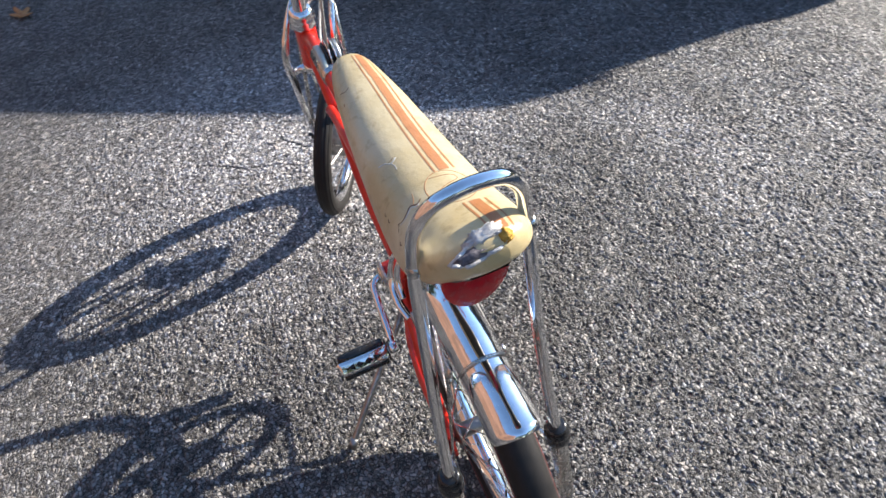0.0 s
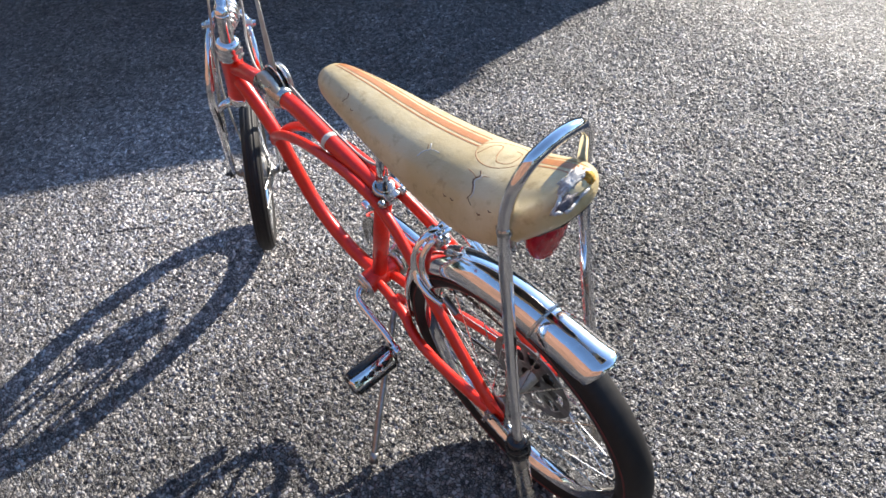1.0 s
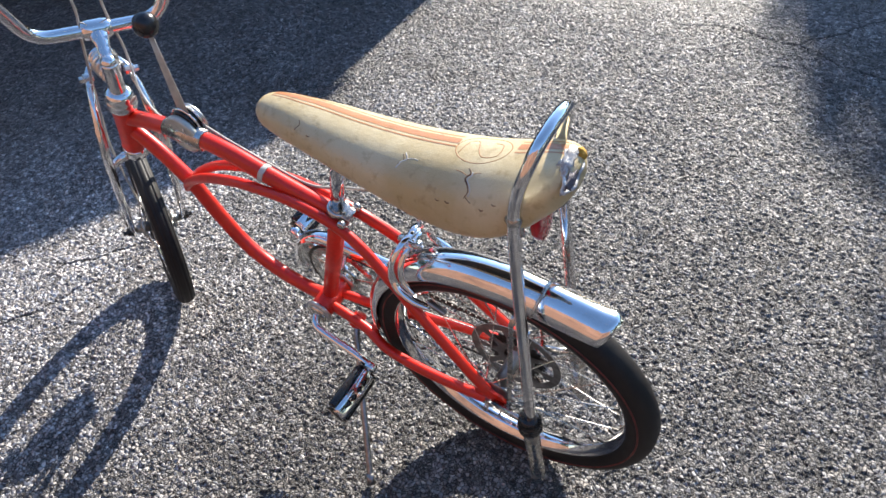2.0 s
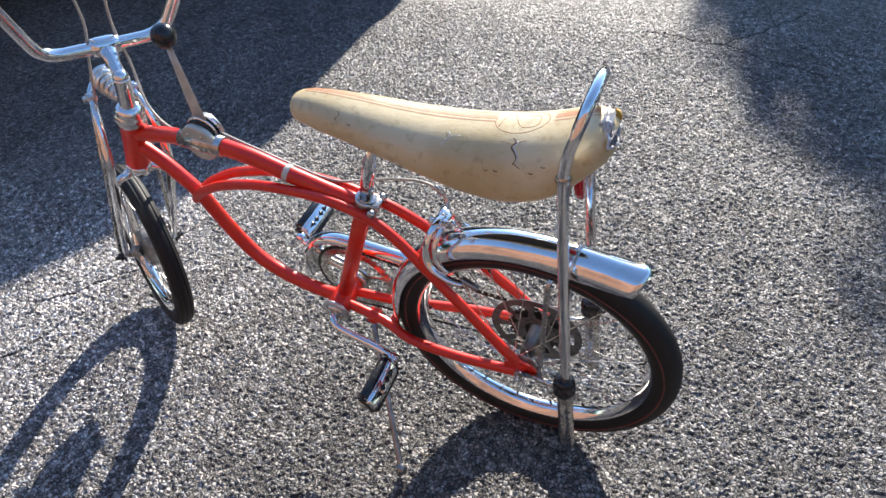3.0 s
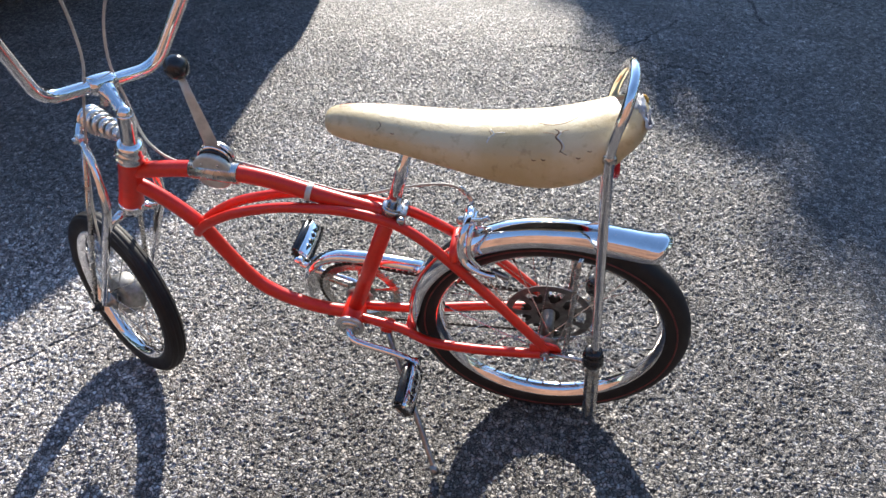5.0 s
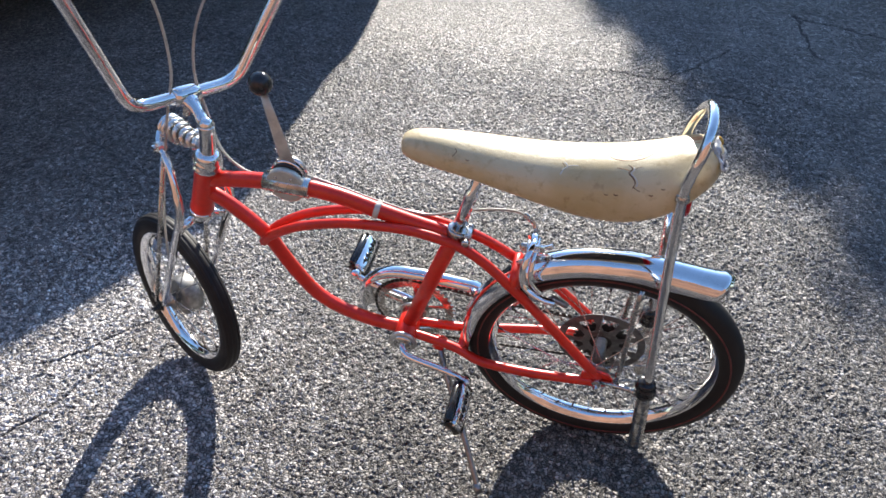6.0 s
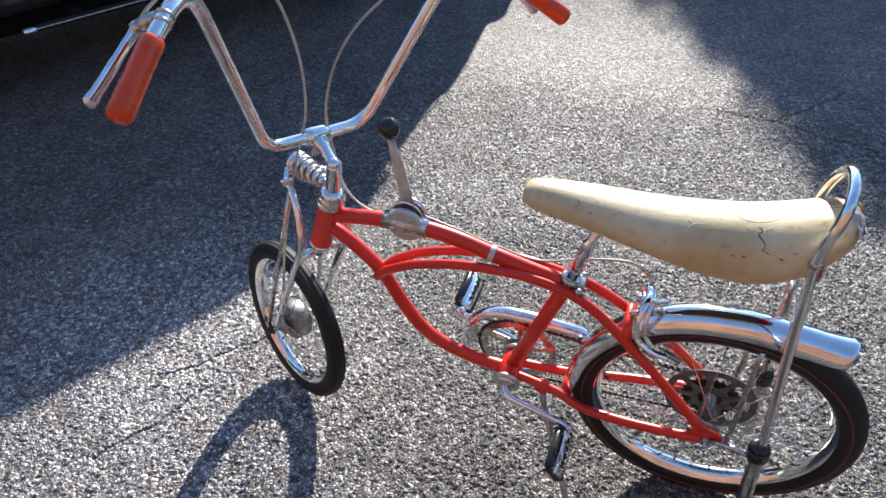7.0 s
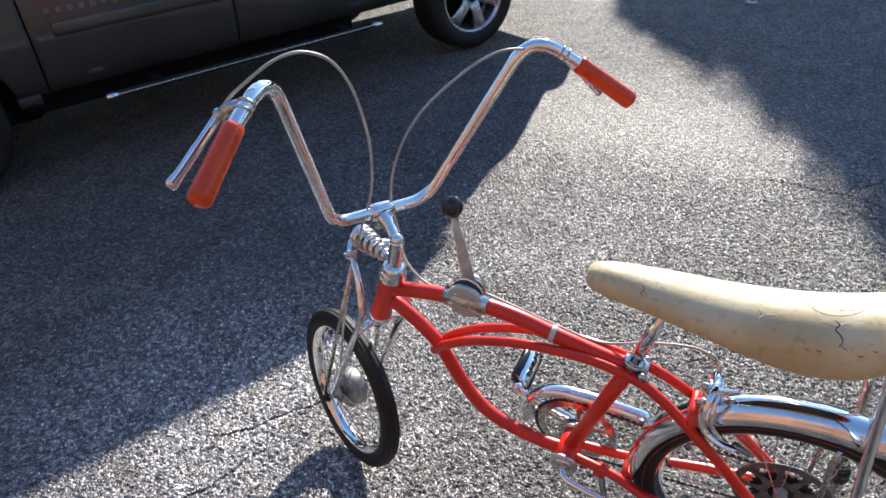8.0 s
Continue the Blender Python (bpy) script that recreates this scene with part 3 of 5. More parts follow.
def build_seat():
    # x, half width, top, bottom
    rows = [(-0.030, 0.010, 0.730, 0.717), (-0.034, 0.020, 0.737, 0.709), (-0.050, 0.029, 0.742, 0.703), (-0.085, 0.037, 0.743, 0.698), (-0.14, 0.046, 0.739, 0.690),
            (-0.20, 0.054, 0.733, 0.676), (-0.26, 0.061, 0.7305, 0.660), (-0.32, 0.067, 0.733, 0.646), (-0.38, 0.071, 0.740, 0.644),
            (-0.43, 0.072, 0.751, 0.661), (-0.465, 0.066, 0.763, 0.686), (-0.490, 0.053, 0.769, 0.710), (-0.504, 0.037, 0.768, 0.722), (-0.511, 0.021, 0.762, 0.732)]
    fine = spline(rows, 8)
    seg = 72

    def yaw(x):
        """The seat points slightly across the frame: its tail sits to the right."""
        return -0.005 - 0.012 * min(1.0, max(0.0, (-0.10 - x) / 0.38))

    def ring(row):
        x, w, top, bot = row
        mid = bot + (top - bot) * 0.40
        out = []
        for j in range(seg):
            a = 2 * math.pi * j / seg
            c, s = math.cos(a), math.sin(a)
            y = w * math.copysign(abs(c) ** 0.85, c)
            z = mid + (top - mid) * abs(s) ** 0.95 if s >= 0 else mid - (mid - bot) * abs(s) ** 0.7
            out.append((x, y + yaw(x), z))
        return out

    bm = bmesh.new()
    rings = [[bm.verts.new(p) for p in ring(r)] for r in fine]
    for a, b in zip(rings, rings[1:]):
        for j in range(seg):
            bm.faces.new((a[j], b[j], b[(j + 1) % seg], a[(j + 1) % seg]))
    bm.faces.new(rings[0])
    bm.faces.new(rings[-1][::-1])
    seat = part("banana_seat", bm, VINYL, bike, "cream vinyl banana seat, stained, cracked and torn")

    def top_at(x, y, lift=0.0007):
        """A place on the seat's skin above (x, y)."""
        r = min(fine, key=lambda q: abs(q[0] - x))
        i = next((k for k in range(len(fine) - 1) if (fine[k][0] - x) * (fine[k + 1][0] - x) <= 0), None)
        if i is not None and fine[i][0] != fine[i + 1][0]:
            t = (x - fine[i][0]) / (fine[i + 1][0] - fine[i][0])
            r = fine[i] * (1 - t) + fine[i + 1] * t
        w, top, bot = r[1], r[2], r[3]
        mid = bot + (top - bot) * 0.40
        c = min(1.0, abs(y) / w) ** (1 / 0.85)
        s = math.sqrt(max(0.0, 1 - c * c))
        n = Vector((0, float(y / w) * 0.7, 1)).normalized()
        return Vector((float(x), float(y) + yaw(float(x)), float(mid + (top - mid) * s ** 0.95))) + n * lift

    def ribbon(name, y_mid, half, x0, x1, mat, label=""):
        bm = bmesh.new()
        rows_ = []
        for x in np.linspace(x0, x1, 90):
            f = np.interp(-x, [0.03, 0.12, 0.45], [0.62, 0.85, 1.0])
            wear = half * (1 + 0.10 * noise.noise(Vector((x * 60, y_mid * 300, 0))))
            rows_.append([bm.verts.new(top_at(x, (y_mid + wear * k) * f, 0.0003)) for k in (-1, -0.6, -0.2, 0.2, 0.6, 1)])
        for a, b in zip(rows_, rows_[1:]):
            for k in range(5):
                bm.faces.new((a[k], a[k + 1], b[k + 1], b[k]))
        bmesh.ops.recalc_face_normals(bm, faces=bm.faces[:])
        part(name, bm, mat, seat, label)

    for x0, x1 in ((-0.050, -0.345), (-0.426, -0.496)):
        ribbon("broad_stripe", -0.022, 0.0066, x0, x1, STRIPE, "worn orange-brown stripe")
        ribbon("thin_stripe", -0.0095, 0.0012, x0, x1, STRIPE)
        ribbon("thin_stripe", -0.0345, 0.0012, x0, x1, STRIPE)

    def drawn(name, pts, r, mat, label=""):
        rs = list(r) if isinstance(r, (list, tuple)) else [r] * len(pts)
        part(name, tube(bmesh.new(), [top_at(x, y, 0.0001 - q * 0.82) for (x, y), q in zip(pts, rs)], rs, 8), mat, seat, label)

    def squiggle(pts, n=6):
        return [(q[0], q[1]) for q in spline([(x, y, 0) for x, y in pts], n)]

    oval = [(-0.383 + 0.037 * math.cos(a), -0.012 + 0.027 * math.sin(a)) for a in np.linspace(0, 2 * math.pi, 49)]
    drawn("oval_outline", oval, 0.0009, LINE, "orange-brown oval outline")
    loop = [(-0.358, 0.002), (-0.364, -0.026), (-0.378, -0.030), (-0.388, -0.010), (-0.402, 0.004), (-0.424, -0.002), (-0.422, -0.026), (-0.406, -0.030)]
    drawn("looped_line", squiggle([(-0.383 + (x + 0.394) * 0.8, -0.012 + (y + 0.014) * 0.87) for x, y in loop]), 0.0009, LINE)
    # splits and creases: a dark gape of uneven width with frayed pale lips
    split = squiggle([(-0.382, 0.023), (-0.388, 0.030), (-0.384, 0.037), (-0.390, 0.044), (-0.394, 0.051), (-0.391, 0.057)])
    drawn("crack", split, [0.0008 + 0.0019 * math.sin(math.pi * min(1.0, k / (len(split) - 1) * 1.15)) * (0.75 + 0.25 * math.sin(k * 2.3)) for k in range(len(split))], CRACK, "dark split in the vinyl")
    drawn("split_lip", [(x - 0.0030, y + 0.0008) for x, y in split[4:-3]], 0.0012, WHITE, "frayed pale edge of the split")
    drawn("crease", squiggle([(-0.385, 0.034), (-0.376, 0.030), (-0.366, 0.028)]), 0.0006, LINE)
    drawn("crease", squiggle([(-0.388, 0.033), (-0.395, 0.029), (-0.401, 0.028)]), 0.0005, LINE)
    drawn("crease", squiggle([(-0.391, 0.055), (-0.398, 0.059), (-0.402, 0.0605)]), 0.0007, CRACK)
    drawn("crease", squiggle([(-0.288, 0.019), (-0.294, 0.027), (-0.288, 0.033), (-0.285, 0.041)]), 0.0014, WHITE, "pale crease in the vinyl")
    drawn("crease", squiggle([(-0.294, 0.027), (-0.302, 0.025), (-0.310, 0.0255)]), 0.0008, WHITE)
    drawn("crease", squiggle([(-0.2855, 0.021), (-0.2905, 0.029), (-0.2855, 0.036)]), 0.0007, CRACK)
    drawn("crack", squiggle([(-0.120, 0.021), (-0.124, 0.027), (-0.119, 0.034)]), 0.0010, CRACK)
    for x, y, r in ((-0.415, 0.064, 0.0014), (-0.366, 0.061, 0.0012), (-0.352, 0.0605, 0.0010), (-0.140, 0.036, 0.0009), (-0.430, 0.060, 0.0009)):
        drawn("stain", [(x, y), (x - 0.003, y + 0.0012), (x - 0.006, y + 0.0008)], r, CRACK)
    # dark steel pan under the padding
    bm = bmesh.new()
    lo = [bm.verts.new((r[0], yaw(r[0]) + r[1] * 0.80, r[3] + 0.004 + 0.10 * (r[2] - r[3]))) for r in fine[8:-8]]
    mid_v = [bm.verts.new((r[0], yaw(r[0]), r[3] - 0.0025)) for r in fine[8:-8]]
    hi = [bm.verts.new((r[0], yaw(r[0]) - r[1] * 0.80, r[3] + 0.004 + 0.10 * (r[2] - r[3]))) for r in fine[8:-8]]
    la = [bm.verts.new((r[0], yaw(r[0]) + r[1] * 0.52, r[3] - 0.0020)) for r in fine[8:-8]]
    ha = [bm.verts.new((r[0], yaw(r[0]) - r[1] * 0.52, r[3] - 0.0020)) for r in fine[8:-8]]
    for a, b in ((lo, la), (la, mid_v), (mid_v, ha), (ha, hi)):
        for k in range(len(a) - 1):
            bm.faces.new((a[k], a[k + 1], b[k + 1], b[k]))
    bmesh.ops.recalc_face_normals(bm, faces=bm.faces[:])
    part("seat_pan", bm, PAN, seat, "dark steel seat pan")
    # torn tail: a crumpled silver lip round a dark slit, foam showing at one end
    tail = Matrix.Translation((-0.507, -0.009, 0.7605)) @ pose(0, 0, 0, -8, 44, 0)

    def lump(name, c, size, amount, mat, label, n=24):
        bm = bmesh.new()
        ball(bm, (0, 0, 0), 1.0, n)
        for v in bm.verts:
            k = 1 + amount * noise.noise(v.co * 3.1 + Vector(c) * 40)
            v.co = tail @ (Vector(c) + Vector((v.co.x * size[0], v.co.y * size[1], v.co.z * size[2])) * k)
        part(name, bm, mat, seat, label)

    bm = bmesh.new()
    ring_pts = []
    for k in range(40):
        a = 2 * math.pi * k / 40
        w = 1 + 0.10 * math.sin(5 * a + 1) + 0.07 * math.sin(11 * a)
        ring_pts.append(tail @ Vector((0.0015 * math.sin(7 * a), 0.029 * w * math.cos(a), 0.0085 * w * math.sin(a))))
    tube(bm, ring_pts, 0.0024, 8, closed=True)
    part("torn_lip", bm, TAPE, seat, "crumpled silver lip of the torn tail")
    # the slit's shaded inside is a lump in a darkened tape colour
    lump("torn_slit", (0.000, 0.006, 0.000), (0.0045, 0.021, 0.0065), 0.5, TAPE_SHADED, "dark-coloured lump for the shaded slit in the tail")
    lump("tape_patch", (0.0012, -0.010, 0.010), (0.0060, 0.021, 0.0085), 0.7, TAPE, "scrap of silver tape")
    lump("foam_tear", (0.000, -0.029, 0.000), (0.0055, 0.0075, 0.0070), 0.5, FOAM, "yellow foam showing through the tear")
    # pan and post
    bm = bmesh.new()
    lathe(bm, [(0.0118, 0.0), (0.0118, 0.125), (0.0085, 0.130), (0.0085, 0.190)], 24, (-0.106, 0, 0.520), Vector((-0.052, 0, 0.165)))
    part("seat_post", bm, CHROME, bike, "chrome seat post")
    bm = bmesh.new()
    d = Vector((-0.112, 0, 0.288)).normalized()
    lathe(bm, [(0.0165, -0.004), (0.0190, -0.002), (0.0190, 0.016), (0.0175, 0.019), (0.013, 0.020)], 28, (-0.110, 0, 0.534), d)
    block(bm, Matrix.Translation((-0.131, 0, 0.536)) @ pose(0, 0, 0, 0, -20, 0), (0.016, 0.026, 0.018), 0.003)
    lathe(bm, [(0.005, -0.026), (0.008, -0.024), (0.008, -0.017), (0.0035, -0.016), (0.0035, 0.016), (0.008, 0.017), (0.008, 0.024), (0.005, 0.026)], 12, (-0.133, 0, 0.536), (0, 1, 0))
    part("seat_clamp", bm, DULL_CHROME, bike, "chrome seat clamp and bolt")
    # reflector below the tail
    bm = bmesh.new()
    ax = Vector((-0.97, -0.20, 0.08))
    lathe(bm, [(0.037, -0.008), (0.0425, -0.006), (0.044, 0.0), (0.0425, 0.003), (0.034, 0.0045), (0.020, 0.0055), (0.0, 0.006)], 40, (-0.468, -0.013, 0.689), ax)
    refl = part("reflector", bm, GLASS_RED, bike, "round red reflector under the seat tail")
    bm = bmesh.new()
    lathe(bm, [(0.006, -0.05), (0.006, -0.006)], 12, (-0.468, -0.013, 0.689), ax)
    part("reflector_stem", bm, DARK_STEEL, refl)


def build_sissy_bar():
    half = [(-0.480, 0.086, 0.300), (-0.476, 0.080, 0.40), (-0.468, 0.072, 0.55), (-0.462, 0.067, 0.68), (-0.461, 0.064, 0.728), (-0.466, 0.061, 0.762), (-0.474, 0.054, 0.790), (-0.480, 0.038, 0.812), (-0.483, 0.018, 0.8205), (-0.4835, 0.0, 0.8225)]
    pts = half + [(x, -y, z) for x, y, z in half[-2::-1]]
    pts = [(x, y - 0.016 * min(1.0, max(0.0, (z - 0.45) / 0.3)), z) for x, y, z in pts]
    bar = pt("sissy_bar", pts, 0.0082, CHROME, bike, "chrome hoop bar behind the seat", seg=16)
    for s in (1, -1):
        bm = bmesh.new()
        lathe(bm, [(0.007, -0.012), (0.0105, -0.010), (0.0105, -0.002), (0.007, 0.000), (0.004, 0.003)], 16, (-0.461, s * 0.072 - 0.016, 0.722), (0, s, 0))
        block(bm, Matrix.Translation((-0.461, s * 0.060 - 0.016, 0.710)), (0.018, 0.006, 0.04), 0.002)
        part("seat_bolt", bm, DULL_CHROME, bar, "worn chrome seat bolt")
        d = (Vector((-0.487, s * 0.090, 0.105)) - Vector((-0.478, s * 0.086, 0.300))).normalized()
        bm = bmesh.new()
        lathe(bm, [(0.0125, 0.012), (0.0135, 0.016), (0.0135, 0.192), (0.0125, 0.196)], 24, (-0.478, s * 0.086, 0.300), d)
        sl = part("spring_sleeve", bm, DULL_CHROME, bar, "dull chrome spring strut sleeve")
        bm = bmesh.new()
        lathe(bm, [(0.012, -0.016), (0.016, -0.014), (0.0165, -0.007), (0.0150, -0.006), (0.0185, -0.004), (0.0195, 0.004), (0.0175, 0.006), (0.0195, 0.008), (0.0195, 0.018), (0.0165, 0.021)], 24, (-0.478, s * 0.086, 0.300), d)
        part("rubber_collar", bm, BLACK, sl, "black rubber collar")
        bm = bmesh.new()
        tube(bm, [(AX - 0.01, s * 0.064, AZ), (-0.455, s * 0.072, 0.262), (-0.482, s * 0.083, 0.262)], 0.006, 8)
        part("axle_bracket", bm, DULL_CHROME, bar)


def sweep(bm, frames, section):
    """Joins copies of a closed section (pairs) placed by frames (origin, u, v)."""
    rings = [[bm.verts.new(o + u * float(a) + v * float(b)) for a, b in (section(k) if callable(section) else section)] for k, (o, u, v) in enumerate(frames)]
    n = len(rings[0])
    for a, b in zip(rings, rings[1:]):
        for j in range(n):
            bm.faces.new((a[j], a[(j + 1) % n], b[(j + 1) % n], b[j]))
    bm.faces.new(rings[0][::-1])
    bm.faces.new(rings[-1])
    return bm


def build_fender():
    angs = np.radians(np.linspace(-8, 125.4, 70))
    frames, shapes = [], []
    for a in angs:
        deg = math.degrees(a)
        r = float(np.interp(deg, [-8, 40, 70, 90, 104, 112, 118, 122, 125.4], [0.274, 0.2790, 0.2825, 0.2838, 0.2890, 0.2965, 0.3055, 0.3145, 0.3280]))
        out = Vector((math.cos(a), 0, math.sin(a)))
        frames.append((Vector((AX, 0, AZ)) + out * r, Vector((0, 1, 0)), out))
        w = np.interp(deg, [-8, 0, 10, 100, 116, 126], [0.024, 0.029, 0.032, 0.0330, 0.0330, 0.0345])
        dep = np.interp(deg, [-8, 10, 95, 112, 126], [0.55, 0.95, 1.10, 1.20, 1.20])
        half, y, z = [(0.0, 0.0)], 0.0, 0.0
        for i in range(20):   # a broad crown that rounds into steep sides
            f = radians(float(np.interp((i + 0.5) / 20, [0, 0.05, 0.12, 0.42, 0.78, 1.0], [0, 8, 13, 32, 64, 83])))
            y, z = y + math.cos(f), z - math.sin(f)
            half.append((y, z))
        outer = [(a / y * w, b / y * w * dep) for a, b in half]
        outer = [(-a, b) for a, b in outer[:0:-1]] + outer
        inner = [(x * 0.955, z - 0.0016) for x, z in outer[::-1]]
        shapes.append(outer + inner)
    bm = bmesh.new()
    sweep(bm, frames, lambda k: shapes[k])
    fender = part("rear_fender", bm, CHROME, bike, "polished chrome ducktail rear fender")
    a = radians(106)
    k = int(np.argmin(np.abs(angs - a)))
    o, side, out = frames[k]
    bm = bmesh.new()
    tube(bm, [o + side * float(p * 1.03) + out * float(q + 0.0006) for p, q in shapes[k][:41]], 0.0026, 6)
    part("brace_band", bm, DULL_CHROME, fender)
    for s in (1, -1):
        bm = bmesh.new()
        tube(bm, [(-0.440, s * 0.0365, 0.500), (-0.436, s * 0.043, 0.480), (-0.430, s * 0.062, 0.302), (-0.427, s * 0.066, 0.262)], 0.0045, 10, flat=(0.45, (0, 1, 0)))
        part("fender_stay", bm, DULL_CHROME, fender, "flat fender stay")
    pt("fender_bracket", [(-0.222, 0, 0.482), (-0.236, 0, 0.492), (-0.25, 0, 0.488)], 0.006, DULL_CHROME, fender)


def build_brake():
    bm = bmesh.new()
    block(bm, Matrix.Translation((-0.246, 0.0, 0.524)), (0.020, 0.026, 0.030), 0.005)
    lathe(bm, [(0.004, -0.026), (0.0075, -0.024), (0.0075, 0.014), (0.004, 0.018)], 16, (-0.244, 0, 0.530), (1, 0, 0))
    body = part("rear_brake", bm, DULL_CHROME, bike, "chrome caliper rear brake")
    for s in (1, -1):
        pt("brake_arm", [(-0.252, -s * 0.020, 0.538), (-0.249, s * 0.010, 0.546), (-0.242, s * 0.034, 0.533), (-0.238, s * 0.047, 0.508), (-0.248, s * 0.055, 0.482), (-0.274, s * 0.056, 0.463), (-0.297, s * 0.050, 0.452)], 0.0066, CHROME, body, "bright chrome brake arm", seg=12, flat=(0.62, (0.2, 0.1 * s, 1)))
        pt("inner_arm", [(-0.258, -s * 0.016, 0.536), (-0.256, s * 0.012, 0.538), (-0.252, s * 0.036, 0.520), (-0.254, s * 0.046, 0.492), (-0.272, s * 0.048, 0.468)], 0.0048, CHROME, body, seg=10)
        bm = bmesh.new()
        block(bm, Matrix.Translation((-0.306, s * 0.043, 0.448)) @ pose(0, 0, 0, 0, -28, 0), (0.034, 0.011, 0.009), 0.003)
        part("brake_pad", bm, HUB_STEEL, body, "grey brake pad holder")
    pt("cable_arm", [(-0.250, -0.020, 0.538), (-0.247, -0.032, 0.548), (-0.240, -0.036, 0.558), (-0.234, -0.036, 0.567)], 0.0042, DULL_CHROME, body, flat=(0.5, (0, 1, 0)))
    pt("cable_arm", [(-0.254, 0.012, 0.544), (-0.272, 0.020, 0.554), (-0.284, 0.022, 0.562)], 0.0045, CHROME, body)
    bm = bmesh.new()
    lathe(bm, [(0.003, 0), (0.0045, 0.002), (0.0045, 0.018), (0.003, 0.020)], 12, (-0.240, -0.036, 0.558), (0.6, 0, 0.6))
    part("cable_stop", bm, DULL_CHROME, body)


def build_drive():
    # crank arms and axle
    bm = bmesh.new()
    lathe(bm, [(0.014, -0.05), (0.021, -0.047), (0.023, -0.042), (0.023, -0.037), (0.018, -0.036), (0.018, 0.036), (0.023, 0.037), (0.023, 0.042), (0.021, 0.047), (0.014, 0.05)], 32, BB, (0, 1, 0))
    crank = part("crank", bm, DULL_CHROME, bike, "chrome one-piece crank")
    ends = {}
    for s in (1, -1):
        e = Vector((BB[0] - s * 0.137, s * 0.078, BB[2] - s * 0.048))
        o = Vector((BB[0], s * 0.046, BB[2]))
        pts = [o, o + Vector((-s * 0.006, s * 0.014, -s * 0.003)), o + Vector((-s * 0.022, s * 0.022, -s * 0.011)), e + Vector((s * 0.03, -s * 0.004, s * 0.0155)), e]
        part("crank_arm", tube(bmesh.new(), spline(pts, 5), 0.0078, 12), CHROME, crank)
        bm = bmesh.new()
        lathe(bm, [(0.010, -0.008), (0.0125, -0.006), (0.0125, 0.006), (0.010, 0.008)], 20, e, (0, 1, 0))
        part("crank_eye", bm, CHROME, crank)
        bm = bmesh.new()
        lathe(bm, [(0.018, 0.036), (0.0290, 0.037), (0.0290, 0.041), (0.024, 0.044), (0.010, 0.046)], 36, BB, (0, s, 0))
        part("bearing_cap", bm, STEEL, crank, "round steel bearing cap")
        ends[s] = e
    for s in (1, -1):
        c = ends[s] + Vector((0, s * 0.060, 0))
        tilt = {1: -56, -1: -48}[s]
        m = Matrix.Translation(c) @ pose(0, 0, 0, 0, tilt, 0)
        bm = bmesh.new()
        lathe(bm, [(0.006, -0.052), (0.007, -0.050), (0.007, 0.046), (0.005, 0.048)], 16, c, (0, 1, 0))
        pedal = part("pedal", bm, DULL_CHROME, bike, "chrome and black rubber pedal")
        for k in (1, -1):
            # rubber tread: a rounded bar along each edge
            bm = bmesh.new()
            tube(bm, [m @ Vector((k * 0.0165, y, 0)) for y in (-0.044, -0.042, 0.042, 0.044)], [0.008, 0.0098, 0.0098, 0.008], 16)
            part("pedal_block", bm, BLACK, pedal, "black rubber pedal block")
            # bowed chrome strip with a dark pattern let into it
            bm = bmesh.new()
            prof = [(-0.0145, 0.0), (-0.0135, 0.0035), (-0.007, 0.0045), (0.007, 0.0045), (0.0135, 0.0035), (0.0145, 0.0), (0.012, -0.002), (-0.012, -0.002)]
            ys = np.linspace(-0.050, 0.050, 13)
            sweep(bm, [(m @ Vector((0, y, k * (0.0120 - 2.1 * y * y))), (m.to_3x3() @ Vector((1, 0, 0))), (m.to_3x3() @ Vector((0, 0, k)))) for y in ys], prof)
            bmesh.ops.recalc_face_normals(bm, faces=bm.faces[:])
            top = part("pedal_plate", bm, CHROME, pedal, "bowed chrome pedal plate")
            for y, shape in ((-0.026, [(-0.007, 0.007), (0.007, 0.007), (0, -0.009)]), (-0.009, [(-0.006, 0), (0, -0.008), (0.006, 0), (0, 0.008)]), (0.009, [(-0.006, 0), (0, -0.008), (0.006, 0), (0, 0.008)]), (0.026, [(-0.006, -0.007), (0, 0.009), (0.006, -0.007)])):
                bm = bmesh.new()
                plate(bm, shape, 0.0012, m @ Matrix.Translation((0, y, k * (0.0168 - 2.1 * y * y))))
                bmesh.ops.recalc_face_normals(bm, faces=bm.faces[:])
                part("plate_mark", bm, BLACK, top)
        for k in (1, -1):
            bm = bmesh.new()
            block(bm, m @ Matrix.Translation((0, k * 0.048, 0)), (0.040, 0.004, 0.022), 0.0018)
            part("pedal_end", bm, DARK_STEEL, pedal)
    # chainring with lobed openings
    bm = bmesh.new()
    teeth = 44
    yc = -0.052
    for r0, r1 in ((0.068, 0.084), (0.020, 0.032)):
        lathe(bm, [(r0, -0.0015), (r1, -0.0015), (r1, 0.0015), (r0, 0.0015)], 64, (BB[0], yc, BB[2]), (0, 1, 0), closed=True)
    for k in range(5):
        a = 2 * math.pi * k / 5 + 0.4
        tube(bm, [Vector((BB[0] + q * math.cos(a), yc, BB[2] + q * math.sin(a))) for q in (0.028, 0.05, 0.072)], [0.006, 0.0045, 0.006], 8, flat=(0.35, (0, 1, 0)))
    for k in range(teeth):
        a = 2 * math.pi * k / teeth
        block(bm, Matrix.Translation((BB[0] + 0.0855 * math.cos(a), yc, BB[2] + 0.0855 * math.sin(a))) @ pose(0, 0, 0, 0, -math.degrees(a), 0), (0.006, 0.002, 0.005))
    part("chainring", bm, DULL_CHROME, crank, "chrome chainring", smooth=False)
    # chain: links along both runs
    bm = bmesh.new()
